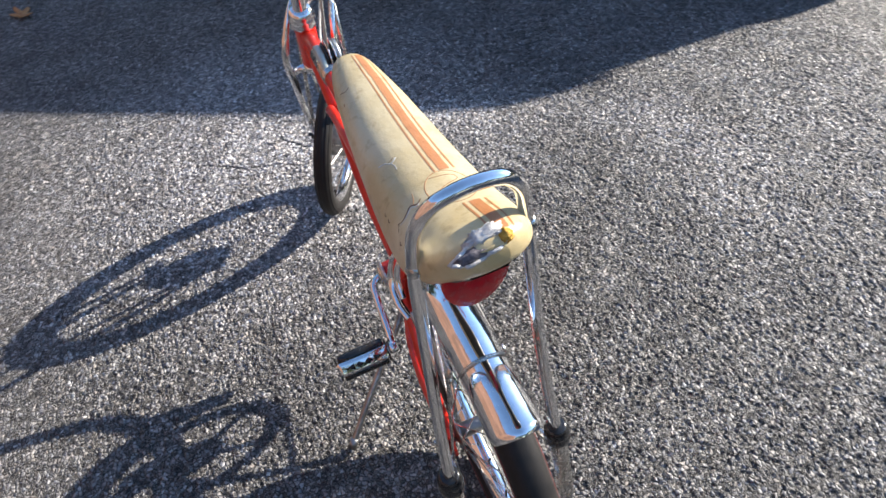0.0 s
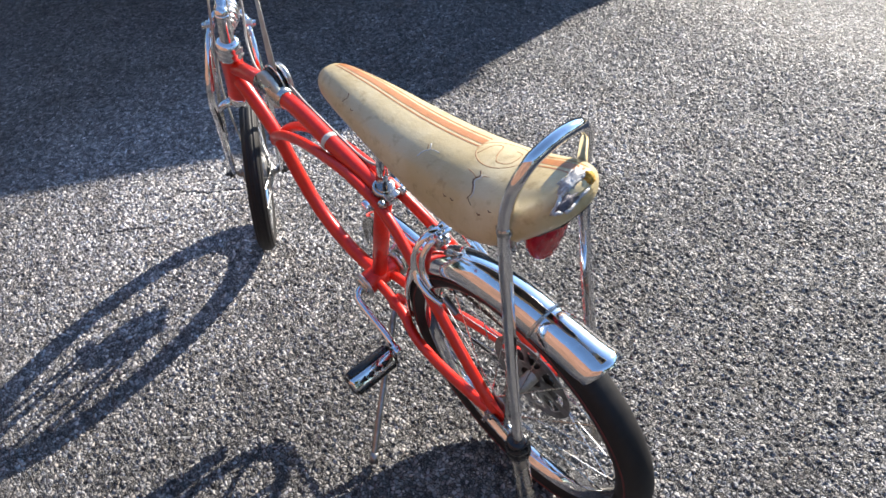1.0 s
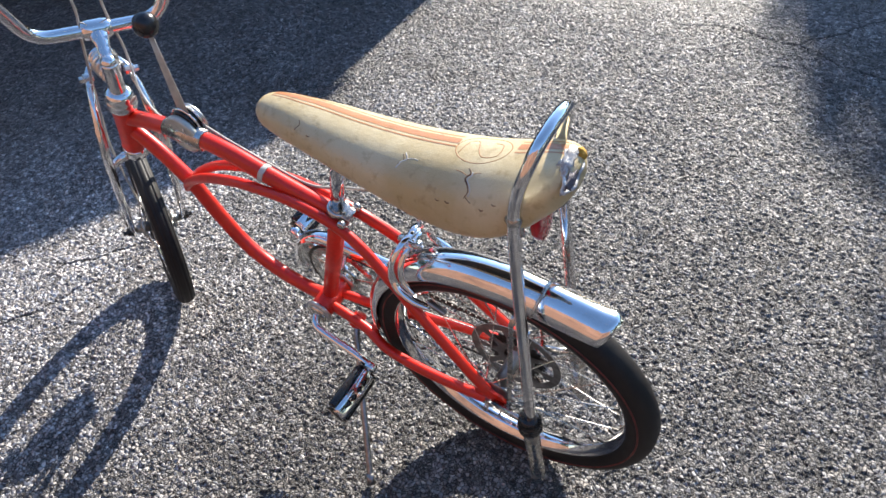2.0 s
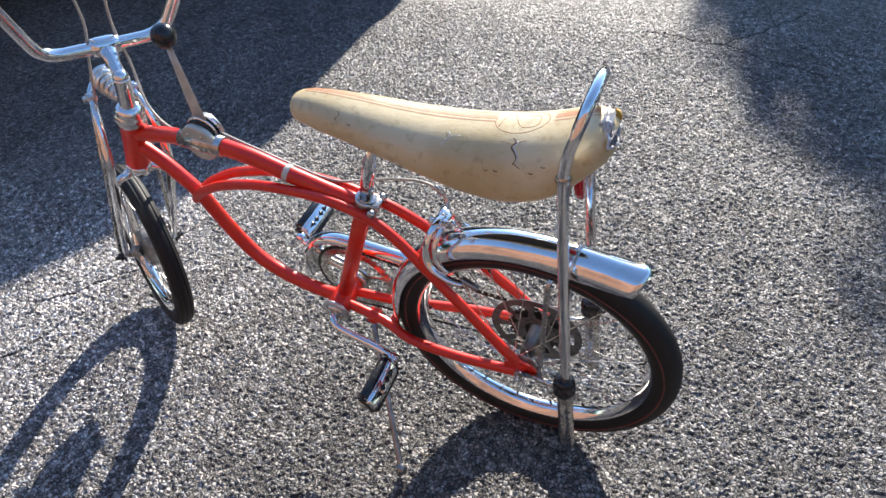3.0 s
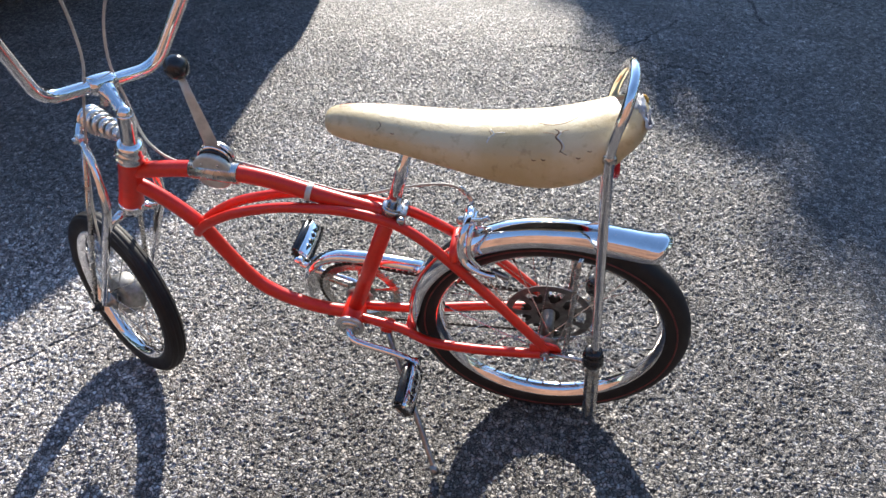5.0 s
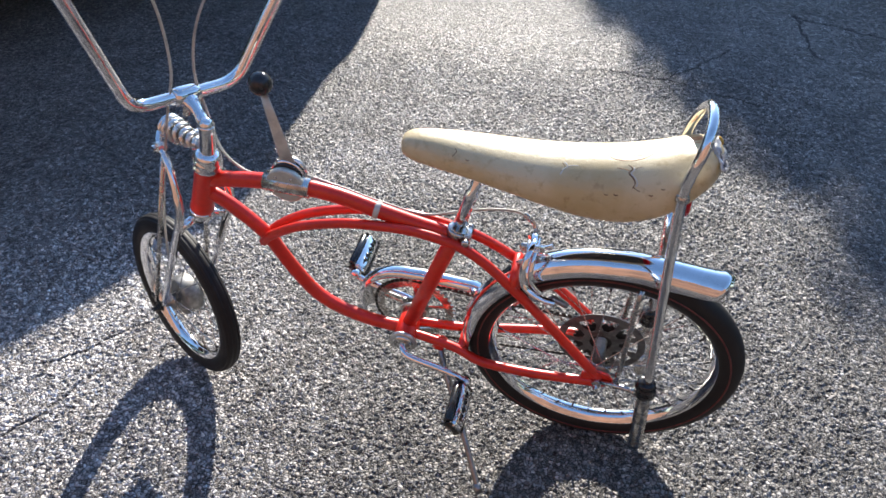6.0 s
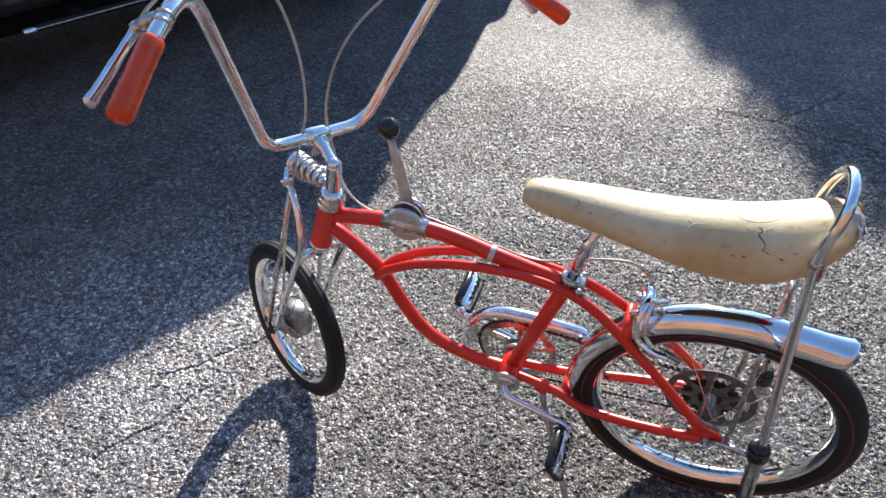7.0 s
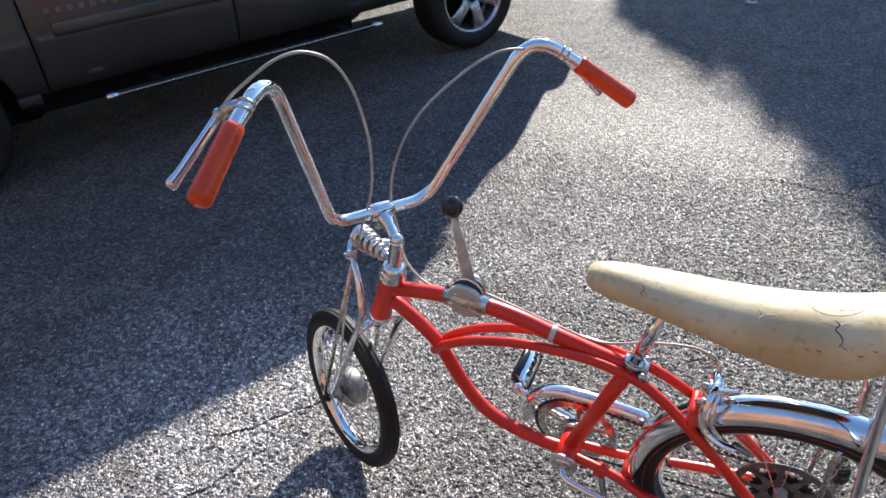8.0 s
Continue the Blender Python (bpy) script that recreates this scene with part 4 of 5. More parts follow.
    tube(bm, [(0, 0, -0.0042), (0, 0, 0.0042)], 0.0042, 8, flat=(0.62, (1, 0, 0)))
    link = bpy.data.meshes.new("chain_link")
    bm.to_mesh(link)
    bm.free()
    link.materials.append(DARK_STEEL)
    chain = part("chain", tube(bmesh.new(), [(BB[0], yc, BB[2] + 0.086), (-0.18, yc, 0.306), (AX, yc, AZ + 0.030), (AX - 0.03, yc, AZ), (AX - 0.012, yc, AZ - 0.085), (-0.2, yc, 0.166), (-0.015, yc, BB[2] - 0.086)], 0.0024, 6), DARK_STEEL, bike, "oily dark roller chain")
    runs = [[(BB[0] + 0.087 * math.cos(a), BB[2] + 0.087 * math.sin(a)) for a in np.linspace(-1.75, 1.5, 27)]]
    runs.append(list(zip(np.linspace(0.0, AX, 33), np.linspace(BB[2] + 0.087, AZ + 0.032, 33))))
    runs.append(list(zip(np.linspace(-0.015, AX - 0.01, 33), np.linspace(BB[2] - 0.086, AZ - 0.085, 33))))
    for run in runs:
        for (x0, z0), (x1, z1) in zip(run, run[1:]):
            d = Vector((x1 - x0, 0, z1 - z0))
            q = d.to_track_quat("Z", "Y").to_matrix().to_4x4()
            shared("chain_link", link, chain, Matrix.Translation(((x0 + x1) / 2, yc, (z0 + z1) / 2)) @ q)
    # chain guard
    bm = bmesh.new()
    path = [(0.016 + 0.112 * math.cos(a), BB[2] + 0.112 * math.sin(a)) for a in np.radians(np.linspace(-22, 96, 30))]
    path += [(-0.02, 0.357), (-0.07, 0.352), (-0.115, 0.347), (-0.150, 0.343)]
    frames = []
    for i, (x, z) in enumerate(path):
        a, b = path[max(0, i - 1)], path[min(len(path) - 1, i + 1)]
        t = Vector((b[0] - a[0], 0, b[1] - a[1])).normalized()
        frames.append((Vector((x, -0.060, z)), Vector((0, 1, 0)), Vector((t.z, 0, -t.x))))
    arc = [(0.015 * math.sin(f), 0.012 * math.cos(f) - 0.012) for f in np.linspace(-1.5, 1.5, 11)]
    sec = [(-0.0165, -0.030)] + arc + [(0.0165, -0.014), (0.0150, -0.014)] + [(x * 0.9, z - 0.0014) for x, z in arc[::-1]] + [(-0.0150, -0.030)]
    sweep(bm, frames, sec)
    bmesh.ops.recalc_face_normals(bm, faces=bm.faces[:])
    guard = part("chain_guard", bm, CHROME, bike, "chrome chain guard")
    pt("guard_strap", [(-0.03, -0.05, 0.34), (-0.032, -0.03, 0.325), (-0.032, -0.014, 0.322)], 0.004, DULL_CHROME, guard)
    # cogs, spoke protector, derailleur
    for k, (r, n) in enumerate(((0.056, 28), (0.049, 24), (0.042, 20), (0.035, 17), (0.029, 14))):
        bm = bmesh.new()
        outline = [((r if i % 4 in (1, 2) else r - 0.005) * math.cos(a), (r if i % 4 in (1, 2) else r - 0.005) * math.sin(a)) for i, a in ((i, 2 * math.pi * i / (4 * n)) for i in range(4 * n))]
        plate(bm, outline, 0.002, Matrix.Translation((AX, -0.034 - 0.0042 * k, AZ)) @ pose(0, 0, 0, 90, 0, 0))
        part("cog", bm, DARK_STEEL, bike, "dark toothed cog", smooth=False)
    bm = bmesh.new()
    lathe(bm, [(0.072, -0.001), (0.086, -0.001), (0.086, 0.001), (0.072, 0.001)], 56, (AX, -0.029, AZ), (0, 1, 0), closed=True)
    lathe(bm, [(0.022, -0.001), (0.036, -0.001), (0.036, 0.001), (0.022, 0.001)], 40, (AX, -0.029, AZ), (0, 1, 0), closed=True)
    for k in range(9):
        a = 2 * math.pi * k / 9
        tube(bm, [Vector((AX + q * math.cos(a), -0.029, AZ + q * math.sin(a))) for q in (0.034, 0.052, 0.073)], [0.009, 0.0050, 0.010], 8, flat=(0.12, (0, 1, 0)))
    part("spoke_guard", bm, GUARD_STEEL, bike, "pierced steel spoke guard", smooth=False)
    bm = bmesh.new()
    block(bm, Matrix.Translation((AX - 0.012, -0.066, AZ - 0.030)) @ pose(0, 0, 0, 0, 20, 0), (0.022, 0.012, 0.05), 0.004)
    block(bm, Matrix.Translation((AX - 0.006, -0.058, AZ - 0.065)) @ pose(0, 0, 0, 0, -25, 0), (0.014, 0.018, 0.09), 0.004)
    der = part("derailleur", bm, DARK_STEEL, bike, "black and chrome rear derailleur")
    for dx, dz in ((0.010, -0.045), (-0.020, -0.098)):
        bm = bmesh.new()
        lathe(bm, [(0.004, -0.004), (0.017, -0.003), (0.017, 0.003), (0.004, 0.004)], 24, (AX + dx, -0.052, AZ + dz), (0, 1, 0))
        part("jockey_wheel", bm, BLACK, der)
    for s in (1, -1):
        bm = bmesh.new()
        lathe(bm, [(0.0045, -0.012), (0.0085, -0.010), (0.0095, -0.002), (0.0095, 0.004), (0.0045, 0.006), (0.0045, 0.016)], 6, (AX, s * 0.068, AZ), (0, s, 0))
        part("axle_nut", bm, DULL_CHROME, bike, smooth=False)


def build_stand():
    stand = pt("kickstand", [(-0.072, 0.010, 0.222), (-0.078, 0.034, 0.212), (-0.092, 0.058, 0.188), (-0.150, 0.150, 0.105), (-0.188, 0.212, 0.042), (-0.194, 0.223, 0.031)], 0.0062, HUB_STEEL, bike, "worn chrome kickstand on the asphalt", steps=5)
    bm = bmesh.new()
    tube(bm, [(-0.187, 0.211, 0.042), (-0.195, 0.224, 0.028)], [0.0080, 0.0095], 12)
    part("foot", bm, HUB_STEEL, stand)
    bm = bmesh.new()
    lathe(bm, [(0.010, -0.016), (0.013, -0.014), (0.013, 0.012), (0.010, 0.014)], 20, (-0.070, 0.014, 0.226), (0.15, 0.6, -0.5))
    part("stand_socket", bm, RED, stand)


def build_shifter():
    d = Vector((-0.996, 0, -0.07)).normalized()
    c = Vector((0.194, 0, 0.6025))
    bm = bmesh.new()
    lathe(bm, [(0.0152, -0.044), (0.0182, -0.043), (0.0182, 0.043), (0.0152, 0.044)], 32, c, d)
    clamp = part("shifter_clamp", bm, DULL_CHROME, bike, "brushed steel shifter clamp on the top tube")
    hub = c + Vector((0.0, 0, 0.014))
    for r, y0, y1, mat, lab in ((0.0355, 0.000, 0.0120, SATIN, "round steel cover"), (0.029, -0.006, -0.001, BLACK, "black ring"), (0.032, -0.011, -0.007, CHROME, "chrome ring"), (0.029, -0.016, -0.012, BLACK, "black ring"), (0.032, -0.021, -0.017, CHROME, "chrome ring"), (0.029, -0.029, -0.022, STEEL, "round steel cover")):
        bm = bmesh.new()
        lathe(bm, [(r - 0.003, y0), (r, y0 + 0.001), (r, y1 - 0.0015), (r - 0.004, y1)], 40, hub if y0 < 0 else hub - Vector((0, 0, 0.010)), (0, 1, 0))
        part("shifter_disc", bm, mat, clamp, lab)
    for a in (0.9, 2.3):
        bm = bmesh.new()
        ball(bm, hub + Vector((0.023 * math.cos(a), 0.0120, 0.023 * math.sin(a) - 0.010)), 0.0034, 10, (1, 0.5, 1))
        part("rivet", bm, DULL_CHROME, clamp)
    foot, top = Vector((0.187, -0.008, 0.634)), Vector((0.220, -0.039, 0.769))
    lever = part("shift_lever", tube(bmesh.new(), [foot, foot.lerp(top, 0.3), foot.lerp(top, 0.6), top], [0.0138, 0.0126, 0.0104, 0.0072], 16, flat=(0.16, (0.02, 0.99, 0.1))), SATIN, clamp, "flat steel stick-shift lever")
    bm = bmesh.new()
    ball(bm, top + Vector((0.002, -0.002, 0.011)), 0.0203, 32)
    part("knob", bm, BLACK, lever, "glossy black ball knob")


def build_front():
    # headset and stem
    bm = bmesh.new()
    lathe(bm, [(0.0215, 0.120), (0.0260, 0.122), (0.0265, 0.128), (0.0235, 0.131), (0.0240, 0.134), (0.0262, 0.137), (0.0258, 0.142), (0.0225, 0.145), (0.0235, 0.148), (0.0215, 0.156), (0.0125, 0.160)], 40, HEAD, HZ)
    part("upper_headset", bm, CHROME, bike, "chrome headset cup")
    bm = bmesh.new()
    lathe(bm, [(0.017, -0.020), (0.0215, -0.018), (0.0235, -0.008), (0.0235, 0.001), (0.0215, 0.005)], 32, HEAD, HZ)
    part("lower_headset", bm, CHROME, bike, "chrome headset cup")
    bm = bmesh.new()
    tube(bm, spline([bar(*p) for p in ((0.0, 0, 0.130), (0.002, 0, 0.155), (0.008, 0, 0.188), (0.014, 0, 0.212))], 4), 0.0140, 24)
    ball(bm, bar(0.0145, 0, 0.212), 0.0139, 20)
    tube(bm, spline([bar(*p) for p in ((0.013, 0, 0.210), (0.032, 0, 0.217), (0.052, 0, 0.2225), (0.072, 0, 0.2255))], 4), [float(v) for v in np.interp(np.arange(13), [0, 6, 12], [0.0120, 0.0108, 0.0185])], 20, flat=(0.72, tuple(bard(0.3, 0, -0.95))))
    lathe(bm, [(0.0125, -0.024), (0.0155, -0.022), (0.0170, -0.012), (0.0170, 0.012), (0.0155, 0.022), (0.0125, 0.024)], 28, bar(0.079, 0, 0.2262), bard(0, 1, 0))
    stem = part("stem", bm, CHROME, bike, "chrome handlebar stem")
    bm = bmesh.new()
    lathe(bm, [(0.005, -0.022), (0.007, -0.020), (0.007, 0.0), (0.004, 0.002)], 6, bar(0.074, 0, 0.205), bard(0, 0, 1))
    part("stem_bolt", bm, DULL_CHROME, stem, smooth=False)
    # high-rise bar
    half = rounded([(0.079, 0.0, 0.2262), (0.079, 0.100, 0.2270), (0.0960, 0.2375, 0.563), (0.0325, 0.3064, 0.535), (-0.040, 0.3745, 0.5055)], (0.036, 0.062, 0.004))
    pts = [Vector((p.x, -p.y, p.z)) for p in half[:0:-1]] + half
    handlebar = part("handlebar", tube(bmesh.new(), [bar(*p) for p in pts], 0.0111, 20), CHROME, bike, "chrome high-rise handlebar")
    for s in (1, -1):
        a, b = Vector((0.0315, s * 0.3074, 0.5346)), Vector((-0.0529, s * 0.3863, 0.5001))
        bm = bmesh.new()
        pr = [a.lerp(b, t) for t in (0.0, 0.01, 0.05, 0.2, 0.4, 0.6, 0.8, 0.92, 0.97, 1.0)]
        tube(bm, [bar(*p) for p in pr], [0.0125, 0.0146, 0.0155, 0.0150, 0.0154, 0.0155, 0.0160, 0.0162, 0.0146, 0.0085], 24)
        part("grip", bm, GRIP, handlebar, "orange-red rubber grip")
        # lever and clamp
        c = Vector((0.058, s * 0.280, 0.5465))
        d = (b - a).normalized()
        for k in (0.002, 0.014):
            bm = bmesh.new()
            lathe(bm, [(0.0108, -0.002), (0.0128, -0.0015), (0.0128, 0.0015), (0.0108, 0.002)], 24, bar(*(c + d * k)), bard(*d))
            part("lever_band", bm, DULL_CHROME, handlebar)
        f = Vector((0.073, s * 0.311, 0.5220))
        bm = bmesh.new()
        tube(bm, [bar(*(c + Vector((0.002, s * 0.002, -0.004)))), bar(*(c.lerp(f, 0.5) + Vector((0.006, 0, -0.002)))), bar(*f)], [0.0085, 0.0095, 0.0085], 12)
        ball(bm, bar(*f), 0.0095, 16)
        lev = part("lever_bracket", bm, DULL_CHROME, handlebar)
        pr = [f, Vector((0.050, s * 0.345, 0.5000)), Vector((0.034, s * 0.371, 0.4805)), Vector((0.021, s * 0.396, 0.4615))]
        part("brake_lever", tube(bmesh.new(), spline([bar(*p) for p in pr], 5), [0.006] + [0.0070] * 5 + [0.0080] * 7 + [0.0095, 0.0095, 0.006], 12, flat=(0.6, tuple(bard(0.75, s * 0.35, -0.5)))), CHROME, lev, "chrome brake lever")
    # springer fork
    front, rear = Vector((0.116, 0, 0.117)), Vector((0.030, 0, 0.150))
    axis = (front - rear).normalized()
    bm = bmesh.new()
    arc = [(0.070, -0.039, 0.100), (0.096, -0.036, 0.106), (0.118, -0.020, 0.113), (0.126, 0.0, 0.115), (0.118, 0.020, 0.113), (0.096, 0.036, 0.106), (0.070, 0.039, 0.100)]
    tube(bm, spline([st(*q) for q in arc], 6), 0.0062, 12)
    fork = part("spring_fork", bm, CHROME, bike, "chrome springer fork")
    bm = bmesh.new()
    lathe(bm, [(0.008, -0.004), (0.0245, -0.003), (0.0262, 0.0), (0.0245, 0.005), (0.010, 0.008), (0.010, 0.016), (0.006, 0.018)], 32, st(*front), std(*axis))
    part("spring_cap", bm, CHROME, fork, "chrome spring cap")
    turns, n = 5.5, 150
    bm = bmesh.new()
    up = Vector((-axis.z, 0, axis.x))
    coil = []
    for k in range(n + 1):
        t = k / n
        r = 0.0075 + 0.0120 * min(1.0, 1.35 * t)
        q = rear.lerp(front, t) + up * (r * math.sin(2 * math.pi * turns * t))
        coil.append(st(q.x, r * math.cos(2 * math.pi * turns * t), q.z))
    tube(bm, coil, 0.0053, 10)
    part("coil_spring", bm, PALE_STEEL, fork, "chrome coil spring")
    bm = bmesh.new()
    tube(bm, [st(0.004, 0, 0.156), st(*rear), st(*front)], [0.010, 0.0085, 0.0065], 12)
    part("spring_bolt", bm, HUB_STEEL, fork)
    for s in (1, -1):
        pts = [(0.074, 0.039, 0.101), (0.045, 0.044, 0.088), (0.014, 0.050, 0.060), (-0.008, 0.054, 0.022), (-0.009, 0.056, -0.020), (-0.002, 0.056, -0.075), (0.004, 0.057, -0.15), (0.012, 0.057, -0.25), (FA[0] - 0.006, 0.057, FA[2] + 0.01)]
        part("fork_blade", tube(bmesh.new(), spline([st(x, s * y, z) for x, y, z in pts], 6), [0.0072] * 13 + [0.0085] * 18 + list(np.linspace(0.0085, 0.0060, 18)), 14), CHROME, fork)
        bm = bmesh.new()
        lathe(bm, [(0.004, -0.012), (0.0085, -0.010), (0.0095, -0.002), (0.0095, 0.006), (0.0060, 0.008), (0.0055, 0.014)], 8, st(0.090, s * 0.038, 0.106), std(0, s, 0))
        part("pivot_nut", bm, PALE_STEEL, fork, smooth=False)
        pts = [(0.072, 0.042, 0.098), (FA[0] + 0.010, 0.064, FA[2] + 0.012)]
        part("truss_rod", tube(bmesh.new(), [st(x, s * y, z) for x, y, z in pts], 0.0048, 10), DULL_CHROME, fork)
        bm = bmesh.new()
        tube(bm, [st(0.0, s * 0.012, -0.016), st(0.0, s * 0.038, -0.030), st(-0.004, s * 0.054, -0.040)], [0.010, 0.008, 0.008], 12)
        part("pivot_link", bm, CHROME, fork)
        bm = bmesh.new()
        m = Matrix.Translation(st(FA[0] + 0.012, s * 0.060, FA[2] + 0.004)) @ Matrix((std(1, 0, 0), std(0, 1, 0), std(0, 0, 1))).transposed().to_4x4()
        block(bm, m, (0.048, 0.005, 0.022), 0.003)
        lathe(bm, [(0.004, 0), (0.0095, 0.001), (0.0095, 0.008), (0.005, 0.009), (0.005, 0.017)], 6, st(FA[0], s * 0.062, FA[2]), std(0, s, 0))
        part("axle_plate", bm, DARK_STEEL, fork, smooth=False)
    wheel = build_wheel("front_wheel", st(*FA), std(0, 1, 0), std(1, 0, 0), 0.200, 0.168, 0.0205, 0.0225, 28, 0.040, False, "small chrome-rimmed front wheel with drum brake")
    bm = bmesh.new()
    lathe(bm, [(0.012, -0.022), (0.043, -0.022), (0.046, -0.018), (0.046, 0.012), (0.043, 0.016), (0.026, 0.018), (0.012, 0.020)], 40)
    part("drum", bm, DRUM_STEEL, wheel, "silver brake drum")


FA = (0.028, 0.0, -0.337)   # front axle, in the fork's frame


def build_cables():
    def run(name, pts, r=0.0024, label="grey brake cable"):
        part(name, tube(bmesh.new(), spline(pts, 8), r, 8), CABLE, bike, label)
    run("front_brake_cable", [bar(*p) for p in ((0.074, 0.307, 0.5290), (0.078, 0.294, 0.5450))] + [st(*p) for p in ((0.085, 0.258, 0.574), (0.095, 0.223, 0.585), (0.10, 0.184, 0.585), (0.105, 0.136, 0.559), (0.105, 0.097, 0.511), (0.10, 0.066, 0.447), (0.095, 0.040, 0.372), (0.092, 0.021, 0.275), (0.088, 0.026, 0.20), (0.078, 0.034, 0.08), (0.062, 0.040, -0.06), (0.055, 0.030, -0.20), (0.050, 0.020, -0.29))])
    run("rear_brake_cable", [bar(0.074, -0.307, 0.5280)] + [st(*p) for p in ((0.085, -0.206, 0.540), (0.095, -0.152, 0.522), (0.10, -0.098, 0.478), (0.10, -0.050, 0.424), (0.095, -0.022, 0.354), (0.090, -0.022, 0.262), (0.06, -0.034, 0.19))] + [Vector(p) for p in ((0.328, -0.032, 0.632), (0.265, -0.012, 0.606), (0.19, -0.022, 0.612), (0.11, -0.015, 0.601), (0.03, -0.0155, 0.576), (-0.05, -0.017, 0.557), (-0.12, -0.03, 0.566), (-0.17, -0.036, 0.573), (-0.208, -0.037, 0.575), (-0.230, -0.036, 0.568))])
    run("gear_cable", [(0.17, -0.016, 0.59), (0.11, -0.019, 0.585), (0.0, -0.018, 0.553), (-0.1, -0.030, 0.533), (-0.2, -0.045, 0.468), (-0.30, -0.062, 0.375), (-0.37, -0.072, 0.285), (-0.405, -0.070, 0.235)], 0.002, "thin grey gear cable")


build_frame()
build_wheel("rear_wheel", (AX, 0, AZ), (0, 1, 0), (1, 0, 0), 0.2640, 0.2255, 0.0258, 0.0265, 36, 0.050, True, "chrome rear wheel with red-line slick tyre")
build_seat()
build_sissy_bar()
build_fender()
build_brake()
build_drive()
build_stand()
build_shifter()
build_front()
build_cables()


# ---- parked car ----
CAR_U, CAR_N = Vector((0.49, 0.87, 0)).normalized(), Vector((-0.87, 0.49, 0)).normalized()
CAR_O = Vector((1.69, -3.25, 0)) + 0.30 * CAR_N + 0.20 * CAR_U
REAR_X, CAR_BASE, CAR_W, TYRE_R = -0.10, 2.75, 1.78, 0.315


def build_car():
    car = empty("parked_car")
    # x along the car to its front, y to its left (towards the bicycle), from the rear axle
    car.matrix_basis = Matrix.Translation(CAR_O) @ Matrix((CAR_U, CAR_N, Vector((0, 0, 1)))).transposed().to_4x4()
    tagged(car, "dark grey sport utility vehicle parked on the asphalt", "car")
    sill, arch = 0.37, 0.385

    def low(x):
        z = sill
        for c in (REAR_X, CAR_BASE):
            d = abs(x - c)
            if d < arch:
                z = max(z, TYRE_R + math.sqrt(arch * arch - d * d))
        return z if -0.5 < x < CAR_BASE + 0.5 else max(z, sill + 0.02)

    def side_y(z):
        """The body side's bulge: sill, belt, and windows that lean in."""
        return float(np.interp(z, [0.37, 0.44, 0.62, 0.92, 1.02, 1.33, 1.47, 1.515], [-0.05, -0.015, 0.0, -0.012, -0.03, -0.10, -0.15, -0.24]))

    def roof(x):
        return float(np.interp(x, [-1.17, -1.13, -0.97, 1.6, 2.0, 2.55, 2.8, 3.35, 3.6], [1.00, 1.435, 1.487, 1.513, 1.465, 1.09, 1.05, 0.98, 0.75]))

    def panel(name, x0, x1, z0, z1, mat, parent, label="", lift=0.0, nx=30, nz=14):
        """A piece of the side skin with thickness; z0 and z1 may be functions of x."""
        bm = bmesh.new()
        fz0 = z0 if callable(z0) else (lambda x: z0)
        fz1 = z1 if callable(z1) else (lambda x: z1)
        grid = []
        for x in np.linspace(x0, x1, nx):
            col = []
            a, b = fz0(x), fz1(x)
            for k in range(nz):
                z = a + (b - a) * k / (nz - 1)
                taper = float(np.interp(x, [-1.19, -1.00, -0.5, 3.0, 3.4, 3.62], [-0.12, -0.04, 0, 0, -0.06, -0.22]))
                col.append(bm.verts.new((x, side_y(z) + taper + lift, z)))
            grid.append(col)
        for i in range(nx - 1):
            for k in range(nz - 1):
                bm.faces.new((grid[i][k], grid[i + 1][k], grid[i + 1][k + 1], grid[i][k + 1]))
        r = bmesh.ops.extrude_face_region(bm, geom=bm.faces[:])
        bmesh.ops.translate(bm, verts=[v for v in r["geom"] if isinstance(v, bmesh.types.BMVert)], vec=(0, -0.03, 0))
        bmesh.ops.recalc_face_normals(bm, faces=bm.faces[:])
        return part(name, bm, mat, parent, label)

    # inner hull, roof and far side: one body
    bm = bmesh.new()
    xs = np.linspace(-1.17, 3.60, 66)
    rings = []
    for x in xs:
        top = roof(x)
        taper = float(np.interp(x, [-1.19, -1.00, -0.5, 3.0, 3.4, 3.62], [-0.12, -0.04, 0, 0, -0.06, -0.22]))
        zs = [max(low(x), 0.42)] + [z for z in np.linspace(max(low(x), 0.42), top, 12)[1:]]
        left = [(side_y(z) + taper - 0.036, z) for z in zs]
        ring = left + [(-CAR_W - a, z) for a, z in left[::-1]]
        rings.append([bm.verts.new((x, a, z)) for a, z in ring])
    for a, b in zip(rings, rings[1:]):
        for j in range(len(a)):
            bm.faces.new((a[j], a[(j + 1) % len(a)], b[(j + 1) % len(a)], b[j]))
    bm.faces.new(rings[0][::-1])
    bm.faces.new(rings[-1])
    bmesh.ops.recalc_face_normals(bm, faces=bm.faces[:])
    body = part("body", bm, CAR_DARK, car, "dark body hull")
    belt = 1.0
    panel("quarter_panel", -1.15, 0.46, low, belt, CAR_PAINT, car, "dark grey rear quarter panel", nx=70)
    rear = panel("rear_door", 0.468, 1.340, sill, belt, CAR_PAINT, car, "dark grey rear door")
    front = panel("front_door", 1.348, 2.236, sill, belt, CAR_PAINT, car, "dark grey front door")
    panel("front_fender", 2.244, 3.55, low, lambda x: min(belt, roof(x) - 0.02), CAR_PAINT, car, "dark grey front fender", nx=70)
    panel("quarter_window", -0.95, 0.44, belt + 0.02, lambda x: roof(x) - 0.12, CAR_GLASS, car, "dark tinted side window")
    panel("rear_window", 0.49, 1.32, belt + 0.02, lambda x: roof(x) - 0.12, CAR_GLASS, rear, "dark tinted side window")
